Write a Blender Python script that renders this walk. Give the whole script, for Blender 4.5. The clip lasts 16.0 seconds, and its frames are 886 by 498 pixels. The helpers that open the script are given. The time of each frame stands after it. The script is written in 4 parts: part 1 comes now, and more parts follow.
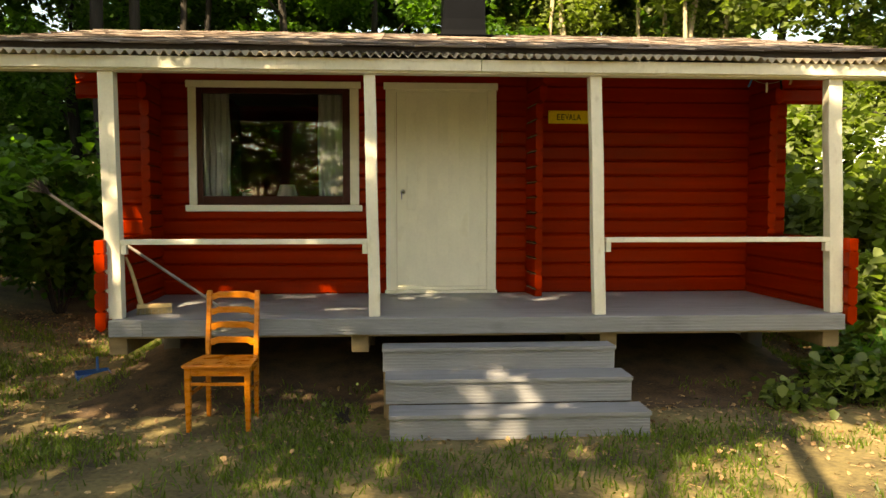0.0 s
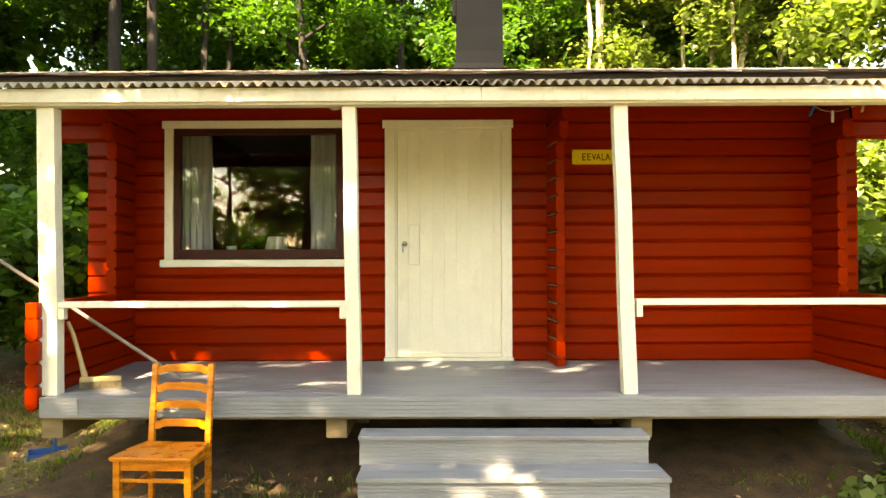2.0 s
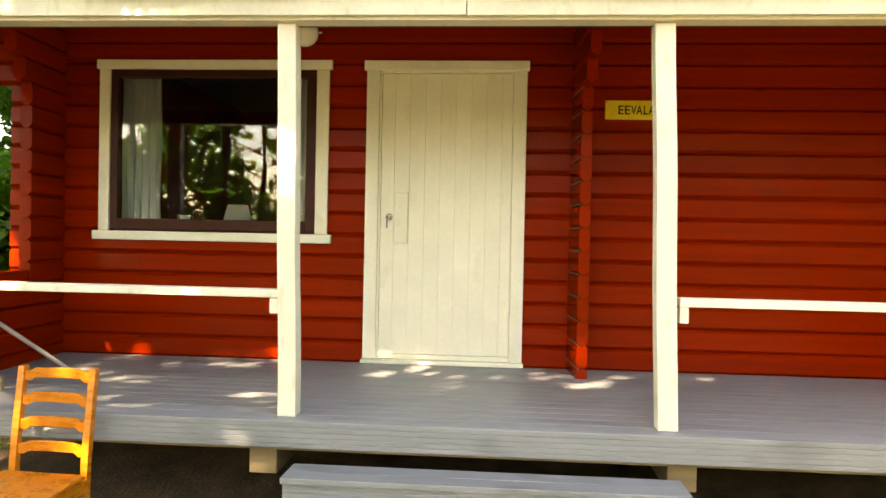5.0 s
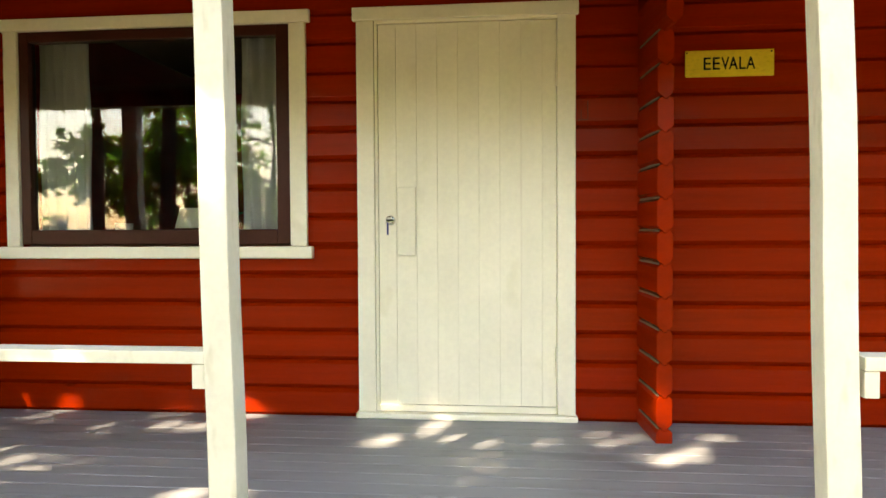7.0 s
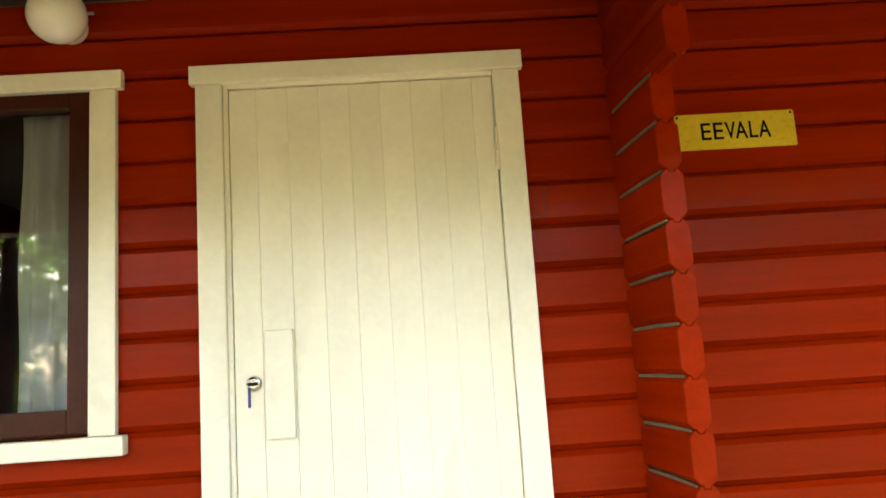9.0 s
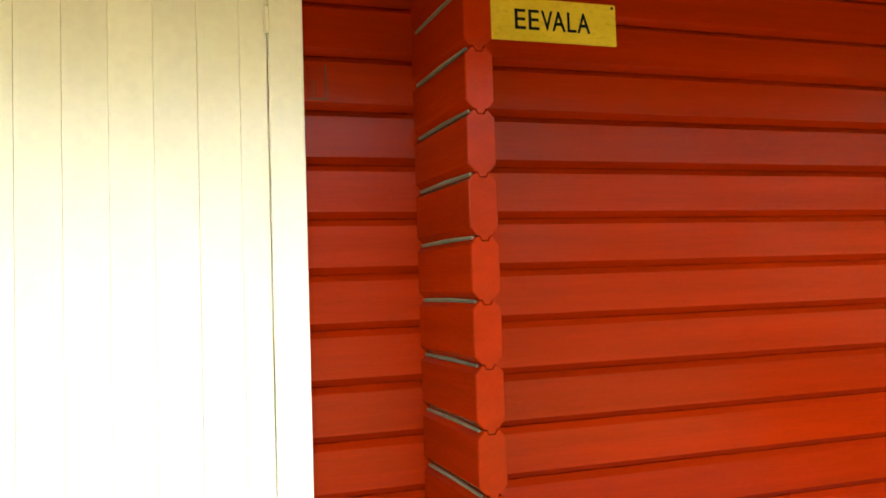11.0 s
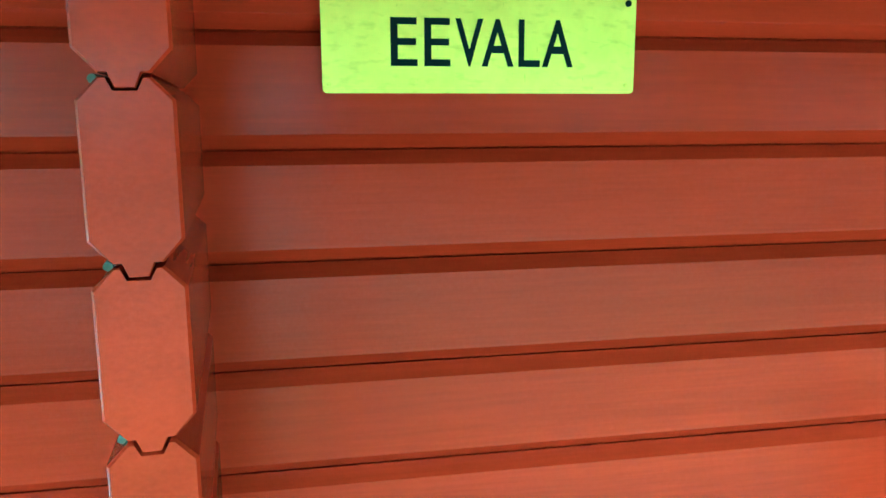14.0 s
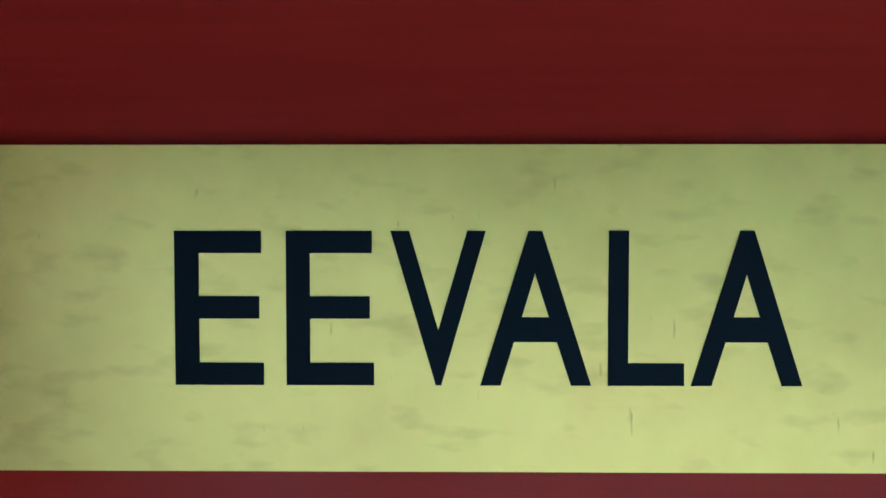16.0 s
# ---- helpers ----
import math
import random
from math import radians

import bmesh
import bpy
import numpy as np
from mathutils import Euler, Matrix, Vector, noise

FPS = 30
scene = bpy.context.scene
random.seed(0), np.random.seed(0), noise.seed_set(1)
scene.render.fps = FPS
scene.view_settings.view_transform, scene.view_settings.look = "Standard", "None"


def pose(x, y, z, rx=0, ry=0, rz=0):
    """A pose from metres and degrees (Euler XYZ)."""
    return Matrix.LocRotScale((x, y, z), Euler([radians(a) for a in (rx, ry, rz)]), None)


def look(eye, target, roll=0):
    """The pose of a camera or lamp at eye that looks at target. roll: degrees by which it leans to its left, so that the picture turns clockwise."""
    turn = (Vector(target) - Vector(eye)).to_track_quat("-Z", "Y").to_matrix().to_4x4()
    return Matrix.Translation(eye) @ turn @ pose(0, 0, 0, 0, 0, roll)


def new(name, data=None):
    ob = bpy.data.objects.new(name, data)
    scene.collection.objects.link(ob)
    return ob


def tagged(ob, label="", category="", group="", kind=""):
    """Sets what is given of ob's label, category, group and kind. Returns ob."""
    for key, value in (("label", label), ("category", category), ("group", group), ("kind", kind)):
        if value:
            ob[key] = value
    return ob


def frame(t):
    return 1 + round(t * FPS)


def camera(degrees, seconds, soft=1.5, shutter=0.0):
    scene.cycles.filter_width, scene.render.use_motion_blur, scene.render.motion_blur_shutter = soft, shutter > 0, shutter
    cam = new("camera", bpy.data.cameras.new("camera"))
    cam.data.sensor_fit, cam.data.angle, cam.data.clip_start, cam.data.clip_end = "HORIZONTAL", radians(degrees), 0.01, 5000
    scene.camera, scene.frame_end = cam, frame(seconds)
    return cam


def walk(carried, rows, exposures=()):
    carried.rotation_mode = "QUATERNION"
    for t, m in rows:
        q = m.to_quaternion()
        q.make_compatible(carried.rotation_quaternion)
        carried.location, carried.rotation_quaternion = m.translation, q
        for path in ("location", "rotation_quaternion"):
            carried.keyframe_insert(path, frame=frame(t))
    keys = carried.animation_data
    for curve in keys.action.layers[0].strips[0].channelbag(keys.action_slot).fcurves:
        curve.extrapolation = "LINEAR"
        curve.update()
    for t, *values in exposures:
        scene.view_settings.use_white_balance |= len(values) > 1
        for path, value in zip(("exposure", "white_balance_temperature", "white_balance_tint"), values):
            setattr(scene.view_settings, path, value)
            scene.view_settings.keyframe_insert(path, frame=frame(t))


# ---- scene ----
cam = camera(61.2, 16.0)
PATH = [
    (0, (0.116, -7.689, 1.677), (0.237, -5.696, 1.567), -0.0),
    (0.5, (0.213, -7.305, 1.734), (0.32, -5.308, 1.73), -0.1),
    (1, (0.296, -7.051, 1.703), (0.363, -5.054, 1.781), -0.2),
    (1.5, (0.42, -6.87, 1.701), (0.442, -4.872, 1.794), -0.1),
    (2, (0.565, -6.675, 1.71), (0.55, -4.675, 1.735), -0.2),
    (2.5, (0.678, -6.507, 1.688), (0.65, -4.507, 1.684), -0.2),
    (3, (0.721, -6.346, 1.724), (0.711, -4.349, 1.818), -0.3),
    (3.5, (0.799, -6.187, 1.763), (0.808, -4.192, 1.912), -0.1),
    (4, (1.016, -5.965, 1.693), (1.01, -3.965, 1.709), 0.8),
    (4.2, (1.031, -5.831, 1.675), (0.949, -3.833, 1.657), 1.0),
    (6.5, (0.796, -4.249, 1.794), (0.600, -2.257, 1.754), 0.8),
    (7, (0.852, -3.884, 1.816), (0.644, -1.894, 1.75), -0.3),
    (7.5, (0.763, -3.484, 1.822), (0.609, -1.488, 1.821), -1.2),
    (8, (0.646, -3.056, 1.93), (0.561, -1.059, 2.002), -1.9),
    (8.5, (0.682, -2.73, 1.845), (0.621, -0.748, 2.086), -2.4),
    (9, (0.737, -2.53, 1.865), (0.804, -0.558, 2.165), -3.8),
    (9.5, (0.912, -2.387, 1.774), (1.222, -0.456, 2.194), -5.0),
    (9.8, (0.872, -2.332, 1.671), (1.344, -0.439, 2.11), -5.5),
    (10, (0.853, -2.297, 1.662), (1.363, -0.405, 2.061), -4.8),
    (10.2, (0.853, -2.243, 1.665), (1.386, -0.345, 2.001), -4.5),
    (12.5, (1.166, -1.673, 2.287), (1.791, 0.219, 2.115), 1.7),
    (13, (1.28, -1.455, 2.32), (1.92, 0.434, 2.171), 1.2),
    (13.5, (1.426, -1.193, 2.388), (2.069, 0.693, 2.218), 0.6),
    (14, (1.645, -1.01, 2.514), (1.994, 0.927, 2.162), -0.2),
    (14.2, (1.66, -0.883, 2.493), (2.022, 1.068, 2.251), -1.3),
    (14.5, (1.702, -0.697, 2.513), (2.063, 1.269, 2.443), -0.8),
    (14.6, (1.714, -0.638, 2.509), (2.073, 1.33, 2.531), -1.5),
    (15, (1.751, -0.46, 2.571), (2.09, 1.509, 2.667), -0.6),
    (15.4, (1.827, -0.361, 2.595), (1.906, 1.629, 2.772), -0.2),
    (15.5, (1.834, -0.347, 2.598), (1.893, 1.644, 2.786), 0.0),
    (16, (1.867, -0.305, 2.642), (1.845, 1.694, 2.573), -0.0),
]
EXPOSURES = [(0, 1.9, 10800, 10), (0.5, 2.35, 10800, 10), (1.0, 2.95, 10800, 10), (2.5, 3.25, 11000, 12), (4.2, 3.2, 10600, 13), (6.5, 3.2, 9200, 12), (8.5, 3.45, 7800, 13), (9.5, 4.05, 8000, 15), (12.5, 4.2, 8000, 16), (13, 4.35, 8800, 14), (13.5, 5.1, 8600, 0), (14, 5.25, 3100, -46), (14.5, 4.95, 3200, -26), (15, 4.6, 3200, -6), (15.5, 4.4, 3300, 0), (16, 3.8, 3400, 18)]
walk(cam, [(t, look(eye, target, roll)) for t, eye, target, roll in PATH], EXPOSURES)

# ---- world and sun ----
SUN_EL, SUN_AZ = 43.0, 30.0          # degrees; azimuth from -y towards -x
world = bpy.data.worlds.new("sky")
scene.world = world
world.use_nodes = True
wn = world.node_tree.nodes
sky = wn.new("ShaderNodeTexSky")
sky.sky_type, sky.sun_disc = "NISHITA", False
sky.sun_elevation = radians(SUN_EL)
sky.sun_rotation = radians(180 + SUN_AZ)
wn["Background"].inputs[1].default_value = 0.13
world.node_tree.links.new(sky.outputs[0], wn["Background"].inputs[0])
sun = new("sun", bpy.data.lights.new("sun", "SUN"))
sun.data.energy, sun.data.angle, sun.data.color = 4.8, radians(0.6), (1.0, 0.93, 0.80)
to_sun = Vector((-math.sin(radians(SUN_AZ)) * math.cos(radians(SUN_EL)), -math.cos(radians(SUN_AZ)) * math.cos(radians(SUN_EL)), math.sin(radians(SUN_EL))))
sun.matrix_world = look(to_sun * 40, (0, 0, 0))


# ---- materials ----
def mat(name, color, rough=0.5, metal=0.0, spread=0.25, scale=6.0, stretch=(1, 1, 1), bump=0.15, fine=60.0, tint=None, island=0.0, piece=0.0, bump_dist=0.004):
    """Paint, wood or stone: two scales of noise in colour, fine relief, and a shift from piece to piece."""
    m = bpy.data.materials.new(name)
    m.use_nodes = True
    nt = m.node_tree
    n, l = nt.nodes, nt.links
    b = n["Principled BSDF"]
    tc = n.new("ShaderNodeTexCoord")
    mp = n.new("ShaderNodeMapping")
    mp.inputs["Scale"].default_value = stretch
    l.new(tc.outputs["Object"], mp.inputs[0])
    if piece:
        oi = n.new("ShaderNodeObjectInfo")
        ad = n.new("ShaderNodeVectorMath")
        ad.operation = "ADD"
        mu = n.new("ShaderNodeMath")
        mu.operation = "MULTIPLY"
        mu.inputs[1].default_value = 37.0
        l.new(oi.outputs["Random"], mu.inputs[0])
        l.new(mp.outputs[0], ad.inputs[0])
        l.new(mu.outputs[0], ad.inputs[1])
        vec = ad.outputs[0]
    else:
        vec = mp.outputs[0]
    big = n.new("ShaderNodeTexNoise")
    big.inputs["Scale"].default_value, big.inputs["Detail"].default_value = scale, 5.0
    l.new(vec, big.inputs["Vector"])
    small = n.new("ShaderNodeTexNoise")
    small.inputs["Scale"].default_value, small.inputs["Detail"].default_value = fine, 4.0
    l.new(vec, small.inputs["Vector"])
    mix = n.new("ShaderNodeMath")
    mix.operation = "MULTIPLY_ADD"
    mix.inputs[1].default_value = 0.65
    sc = n.new("ShaderNodeMath")
    sc.operation = "MULTIPLY"
    sc.inputs[1].default_value = 0.35
    l.new(small.outputs[0], sc.inputs[0])
    l.new(big.outputs[0], mix.inputs[0])
    l.new(sc.outputs[0], mix.inputs[2])
    ramp = n.new("ShaderNodeValToRGB")
    dark = tuple(c * (1 - spread) for c in color)
    light = tuple(min(1.0, c * (1 + spread)) for c in (tint or color))
    ramp.color_ramp.elements[0].position, ramp.color_ramp.elements[0].color = 0.33, (*dark, 1)
    ramp.color_ramp.elements[1].position, ramp.color_ramp.elements[1].color = 0.67, (*light, 1)
    l.new(mix.outputs[0], ramp.inputs[0])
    out = ramp.outputs[0]
    if piece or island:
        hsv = n.new("ShaderNodeHueSaturation")
        rng = n.new("ShaderNodeMapRange")
        amount = piece or island
        rng.inputs[3].default_value, rng.inputs[4].default_value = 1 - amount, 1 + amount
        if piece:
            l.new(oi.outputs["Random"], rng.inputs[0])
        else:
            ge = n.new("ShaderNodeNewGeometry")
            l.new(ge.outputs["Random Per Island"], rng.inputs[0])
        l.new(rng.outputs[0], hsv.inputs["Value"])
        l.new(out, hsv.inputs["Color"])
        out = hsv.outputs[0]
    l.new(out, b.inputs["Base Color"])
    b.inputs["Metallic"].default_value = metal
    rr = n.new("ShaderNodeMapRange")
    rr.inputs[3].default_value, rr.inputs[4].default_value = max(0.05, rough - 0.1), min(1.0, rough + 0.1)
    l.new(mix.outputs[0], rr.inputs[0])
    l.new(rr.outputs[0], b.inputs["Roughness"])
    if bump:
        bp = n.new("ShaderNodeBump")
        bp.inputs["Strength"].default_value, bp.inputs["Distance"].default_value = bump, bump_dist
        l.new(mix.outputs[0], bp.inputs["Height"])
        l.new(bp.outputs[0], b.inputs["Normal"])
    return m


def leaf_mat(name, color, tint, spread=0.45):
    m = bpy.data.materials.new(name)
    m.use_nodes = True
    nt = m.node_tree
    n, l = nt.nodes, nt.links
    b = n["Principled BSDF"]
    ge = n.new("ShaderNodeNewGeometry")
    ramp = n.new("ShaderNodeValToRGB")
    ramp.color_ramp.elements[0].color = (*[c * (1 - spread) for c in color], 1)
    ramp.color_ramp.elements[1].color = (*tint, 1)
    l.new(ge.outputs["Random Per Island"], ramp.inputs[0])
    l.new(ramp.outputs[0], b.inputs["Base Color"])
    b.inputs["Roughness"].default_value = 0.45
    tr = n.new("ShaderNodeBsdfTranslucent")
    gain = n.new("ShaderNodeMixRGB")
    gain.blend_type, gain.inputs[0].default_value, gain.inputs[2].default_value = "MULTIPLY", 1.0, (1.55, 1.75, 0.7, 1)
    l.new(ramp.outputs[0], gain.inputs[1])
    l.new(gain.outputs[0], tr.inputs[0])
    ms = n.new("ShaderNodeMixShader")
    ms.inputs[0].default_value = 0.55
    l.new(b.outputs[0], ms.inputs[1])
    l.new(tr.outputs[0], ms.inputs[2])
    l.new(ms.outputs[0], n["Material Output"].inputs[0])
    return m


RED = mat("red_log_paint", (0.245, 0.0135, 0.0015), 0.22, spread=0.14, scale=2.0, stretch=(0.4, 4, 9), fine=24, bump=0.16, piece=0.10)
RED.node_tree.nodes["Principled BSDF"].inputs["Specular IOR Level"].default_value = 0.09
CREAM = mat("cream_paint", (0.79, 0.745, 0.60), 0.42, spread=0.07, scale=3, fine=40, bump=0.12, piece=0.02)
WHITE = mat("white_post_paint", (0.70, 0.66, 0.535), 0.5, spread=0.09, scale=5, fine=50, bump=0.2, piece=0.03)
BROWN = mat("brown_frame_paint", (0.045, 0.011, 0.007), 0.35, spread=0.2, scale=5, bump=0.1)
BROWN.node_tree.nodes["Principled BSDF"].inputs["Specular IOR Level"].default_value = 0.15
GREY = mat("grey_deck_paint", (0.22, 0.225, 0.24), 0.5, spread=0.12, scale=3, stretch=(0.6, 6, 6), fine=30, bump=0.2, piece=0.06)
RAWWOOD = mat("raw_timber", (0.20, 0.14, 0.072), 0.75, spread=0.3, scale=3, stretch=(1, 6, 6), fine=40, bump=0.3)
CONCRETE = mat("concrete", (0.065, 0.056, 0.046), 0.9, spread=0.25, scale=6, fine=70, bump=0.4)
BLACKMETAL = mat("black_sheet_metal", (0.0020, 0.0026, 0.0040), 0.55, metal=0.0, spread=0.3, scale=2, fine=30, bump=0.05)
BLACKMETAL.node_tree.nodes["Principled BSDF"].inputs["Specular IOR Level"].default_value = 0.05
SHEET = mat("corrugated_sheet", (0.33, 0.265, 0.18), 0.55, spread=0.3, scale=4, fine=40, bump=0.15)
FELT = mat("roof_shingle", (0.16, 0.13, 0.115), 0.9, spread=0.4, scale=3, fine=80, bump=0.5, piece=0.5, tint=(0.24, 0.19, 0.16))
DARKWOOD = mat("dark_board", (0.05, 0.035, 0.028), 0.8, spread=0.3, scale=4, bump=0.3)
GROUND = mat("ground_soil_grass", (0.062, 0.042, 0.020), 0.95, spread=0.6, scale=1.6, fine=30, bump=0.9, tint=(0.145, 0.112, 0.045), bump_dist=0.03)
LITTER = mat("dry_leaf_litter", (0.22, 0.12, 0.05), 0.85, spread=0.4, scale=9, fine=60, bump=0.2, island=0.45, tint=(0.33, 0.22, 0.11))
GRASS = leaf_mat("grass_blade", (0.085, 0.15, 0.02), (0.16, 0.23, 0.04))
CHAIRWOOD = mat("orange_lacquered_wood", (0.56, 0.165, 0.013), 0.28, spread=0.18, scale=4, stretch=(2, 2, 9), fine=35, bump=0.08, piece=0.06)
BEECH = mat("pale_beech", (0.52, 0.36, 0.17), 0.55, spread=0.2, scale=5, fine=40, bump=0.15)
BRISTLE = mat("straw_bristle", (0.27, 0.21, 0.115), 0.9, spread=0.4, scale=12, fine=90, bump=0.5)
GREYPOLE = mat("weathered_pole", (0.27, 0.22, 0.19), 0.7, spread=0.3, scale=4, stretch=(1, 1, 6), fine=40, bump=0.2)
BLUE = mat("blue_plastic", (0.012, 0.10, 0.34), 0.4, spread=0.15, scale=4, bump=0.05)
BRASS = mat("yellow_sign_brass", (0.84, 0.58, 0.050), 0.33, metal=0.42, spread=0.06, scale=14, fine=60, bump=0.0, tint=(0.86, 0.62, 0.06))
INK = mat("dark_green_letter", (0.002, 0.004, 0.005), 0.6, spread=0.1, scale=20, bump=0.0)
INK.node_tree.nodes["Principled BSDF"].inputs["Specular IOR Level"].default_value = 0.12
STEEL = mat("worn_steel", (0.55, 0.53, 0.5), 0.28, metal=1.0, spread=0.15, scale=15, bump=0.1)
RUST = mat("rusty_rim", (0.30, 0.17, 0.09), 0.8, spread=0.4, scale=8, fine=60, bump=0.4)
CURTAIN = mat("sheer_curtain", (0.66, 0.68, 0.64), 0.8, spread=0.08, scale=6, fine=90, bump=0.1)
SHADE = mat("cream_lamp_shade", (0.75, 0.70, 0.58), 0.7, spread=0.06, scale=6, bump=0.1)
OPAL = mat("opal_glass", (0.85, 0.80, 0.68), 0.2, spread=0.04, scale=5, bump=0.0)
ROOMPAINT = mat("room_panel", (0.22, 0.15, 0.09), 0.6, spread=0.2, scale=3, stretch=(5, 5, 0.6), fine=20, bump=0.1)
GLASS = bpy.data.materials.new("window_glass")
GLASS.use_nodes = True
GLASS.node_tree.nodes["Principled BSDF"].inputs["Transmission Weight"].default_value = 1.0
GLASS.node_tree.nodes["Principled BSDF"].inputs["Roughness"].default_value = 0.0
GLASS.node_tree.nodes["Principled BSDF"].inputs["IOR"].default_value = 1.5
LEAF = leaf_mat("broad_leaf", (0.060, 0.150, 0.024), (0.095, 0.215, 0.040))
LEAF_PALE = leaf_mat("pale_leaf", (0.115, 0.175, 0.040), (0.21, 0.27, 0.085))
BARK = mat("dark_bark", (0.026, 0.021, 0.018), 0.95, spread=0.5, scale=5, stretch=(6, 6, 1), fine=30, bump=0.9, bump_dist=0.02)
BARK_PALE = mat("pale_bark", (0.36, 0.29, 0.20), 0.9, spread=0.45, scale=3, stretch=(4, 4, 1), fine=20, bump=0.6, bump_dist=0.015)


# ---- building helpers ----

def add_marks(m, kind, scale, stretch, lo, hi, shade):
    """Sparse darker marks with a shape of their own: knots in timber, scuffs on enamel, dirt on paint."""
    nt = m.node_tree
    n, l = nt.nodes, nt.links
    b = n["Principled BSDF"]
    src = b.inputs["Base Color"].links[0].from_socket
    tc = n.new("ShaderNodeTexCoord")
    mp = n.new("ShaderNodeMapping")
    mp.inputs["Scale"].default_value = stretch
    oi = n.new("ShaderNodeObjectInfo")
    off = n.new("ShaderNodeMath")
    off.operation, off.inputs[1].default_value = "MULTIPLY", 53.0
    l.new(oi.outputs["Random"], off.inputs[0])
    l.new(off.outputs[0], mp.inputs["Location"])
    l.new(tc.outputs["Object"], mp.inputs[0])
    tex = n.new("ShaderNodeTexVoronoi" if kind == "knot" else "ShaderNodeTexNoise")
    tex.inputs["Scale"].default_value = scale
    l.new(mp.outputs[0], tex.inputs["Vector"])
    rng = n.new("ShaderNodeMapRange")
    rng.inputs[1].default_value, rng.inputs[2].default_value = lo, hi
    l.new(tex.outputs[0], rng.inputs[0])
    mx = n.new("ShaderNodeMixRGB")
    mx.blend_type, mx.inputs[2].default_value = "MULTIPLY", (*shade, 1)
    l.new(rng.outputs[0], mx.inputs[0])
    l.new(src, mx.inputs[1])
    l.new(mx.outputs[0], b.inputs["Base Color"])


add_marks(RED, "knot", 1.0, (1.1, 0.4, 5.5), 0.050, 0.015, (0.5, 0.5, 0.5))
add_marks(BRASS, "scuff", 60.0, (0.7, 1.0, 1.6), 0.56, 0.80, (0.80, 0.77, 0.68))
add_marks(BRASS, "scratch", 150.0, (1.6, 1.0, 0.35), 0.73, 0.82, (0.62, 0.56, 0.42))
add_marks(CREAM, "dirt", 9.0, (0.6, 1.0, 0.4), 0.62, 0.80, (0.86, 0.84, 0.78))
add_marks(GREY, "wear", 5.0, (0.5, 1.5, 1.0), 0.55, 0.75, (0.72, 0.72, 0.72))
add_marks(WHITE, "dirt", 12.0, (1.5, 1.5, 0.5), 0.60, 0.78, (0.80, 0.78, 0.72))


def mesh_of(name, verts, faces, material, smooth=False):
    me = bpy.data.meshes.new(name)
    me.from_pydata(verts, [], faces)
    me.materials.append(material)
    if smooth:
        me.polygons.foreach_set("use_smooth", [True] * len(me.polygons))
    me.update()
    return me


def put(name, me, parent=None, m=None, label=""):
    ob = new(name, me)
    if parent:
        ob.parent = parent
    if m is not None:
        ob.matrix_basis = m
    if label:
        ob["label"] = label
    return ob


def part(name, bm, material, parent=None, label="", m=None, smooth=False):
    me = bpy.data.meshes.new(name)
    bm.normal_update()
    bm.to_mesh(me)
    bm.free()
    me.materials.append(material)
    if smooth:
        me.polygons.foreach_set("use_smooth", [True] * len(me.polygons))
    return put(name, me, parent, m, label)


def thing(name, label, category, m=None, group="", kind=""):
    ob = new(name)
    if m is not None:
        ob.matrix_basis = m
    return tagged(ob, label, category, group, kind)


def add_box(bm, x0, x1, y0, y1, z0, z1, bevel=0.0, m=None):
    got = bmesh.ops.create_cube(bm, size=1.0, matrix=(m or Matrix()) @ Matrix.Translation(((x0 + x1) / 2, (y0 + y1) / 2, (z0 + z1) / 2)) @ Matrix.Diagonal((x1 - x0, y1 - y0, z1 - z0, 1)))
    if bevel:
        edges = list({e for v in got["verts"] for e in v.link_edges})
        bmesh.ops.bevel(bm, geom=edges, offset=bevel, segments=2, affect="EDGES", profile=0.6)
    return bm


def box(x0, x1, y0, y1, z0, z1, bevel=0.0, m=None):
    return add_box(bmesh.new(), x0, x1, y0, y1, z0, z1, bevel, m)


def add_tube(bm, pts, radii, sides=10, cap=True):
    """A round bar along points."""
    rings = []
    pts = [Vector(p) for p in pts]
    for i, p in enumerate(pts):
        d = (pts[min(i + 1, len(pts) - 1)] - pts[max(i - 1, 0)]).normalized()
        q = d.to_track_quat("Z", "Y")
        r = radii[i] if isinstance(radii, (list, tuple)) else radii
        rings.append([bm.verts.new(p + q @ Vector((r * math.cos(a), r * math.sin(a), 0))) for a in (2 * math.pi * k / sides for k in range(sides))])
    for a, b in zip(rings, rings[1:]):
        for k in range(sides):
            bm.faces.new((a[k], a[(k + 1) % sides], b[(k + 1) % sides], b[k]))
    if cap:
        bm.faces.new(rings[0][::-1])
        bm.faces.new(rings[-1])
    return bm


def tube(pts, radii, sides=10, cap=True):
    return add_tube(bmesh.new(), pts, radii, sides, cap)


# ---- plan ----
DECK = 0.80            # deck top
PITCH = 0.1525         # log height
BASE = 0.792           # lowest joint seen over the deck
THICK = 0.085          # log thickness
X0, X1 = -2.235, 3.785  # inner faces of the side walls
WX0, WX1 = -2.66, 4.20  # ends of the front wall's logs
WIN = (-1.895, -0.355, 1.715, 2.885)
DOOR = (0.09, 1.05, 0.80, 2.885)
ROOF_Y0, ROOF_Z0, ROOF_SLOPE, RIDGE_Y = -1.50, 2.985, 0.255, 1.95
ROOF_X0, ROOF_X1 = -3.2, 4.75


def roof_z(y):
    return ROOF_Z0 + ROOF_SLOPE * (y - ROOF_Y0)


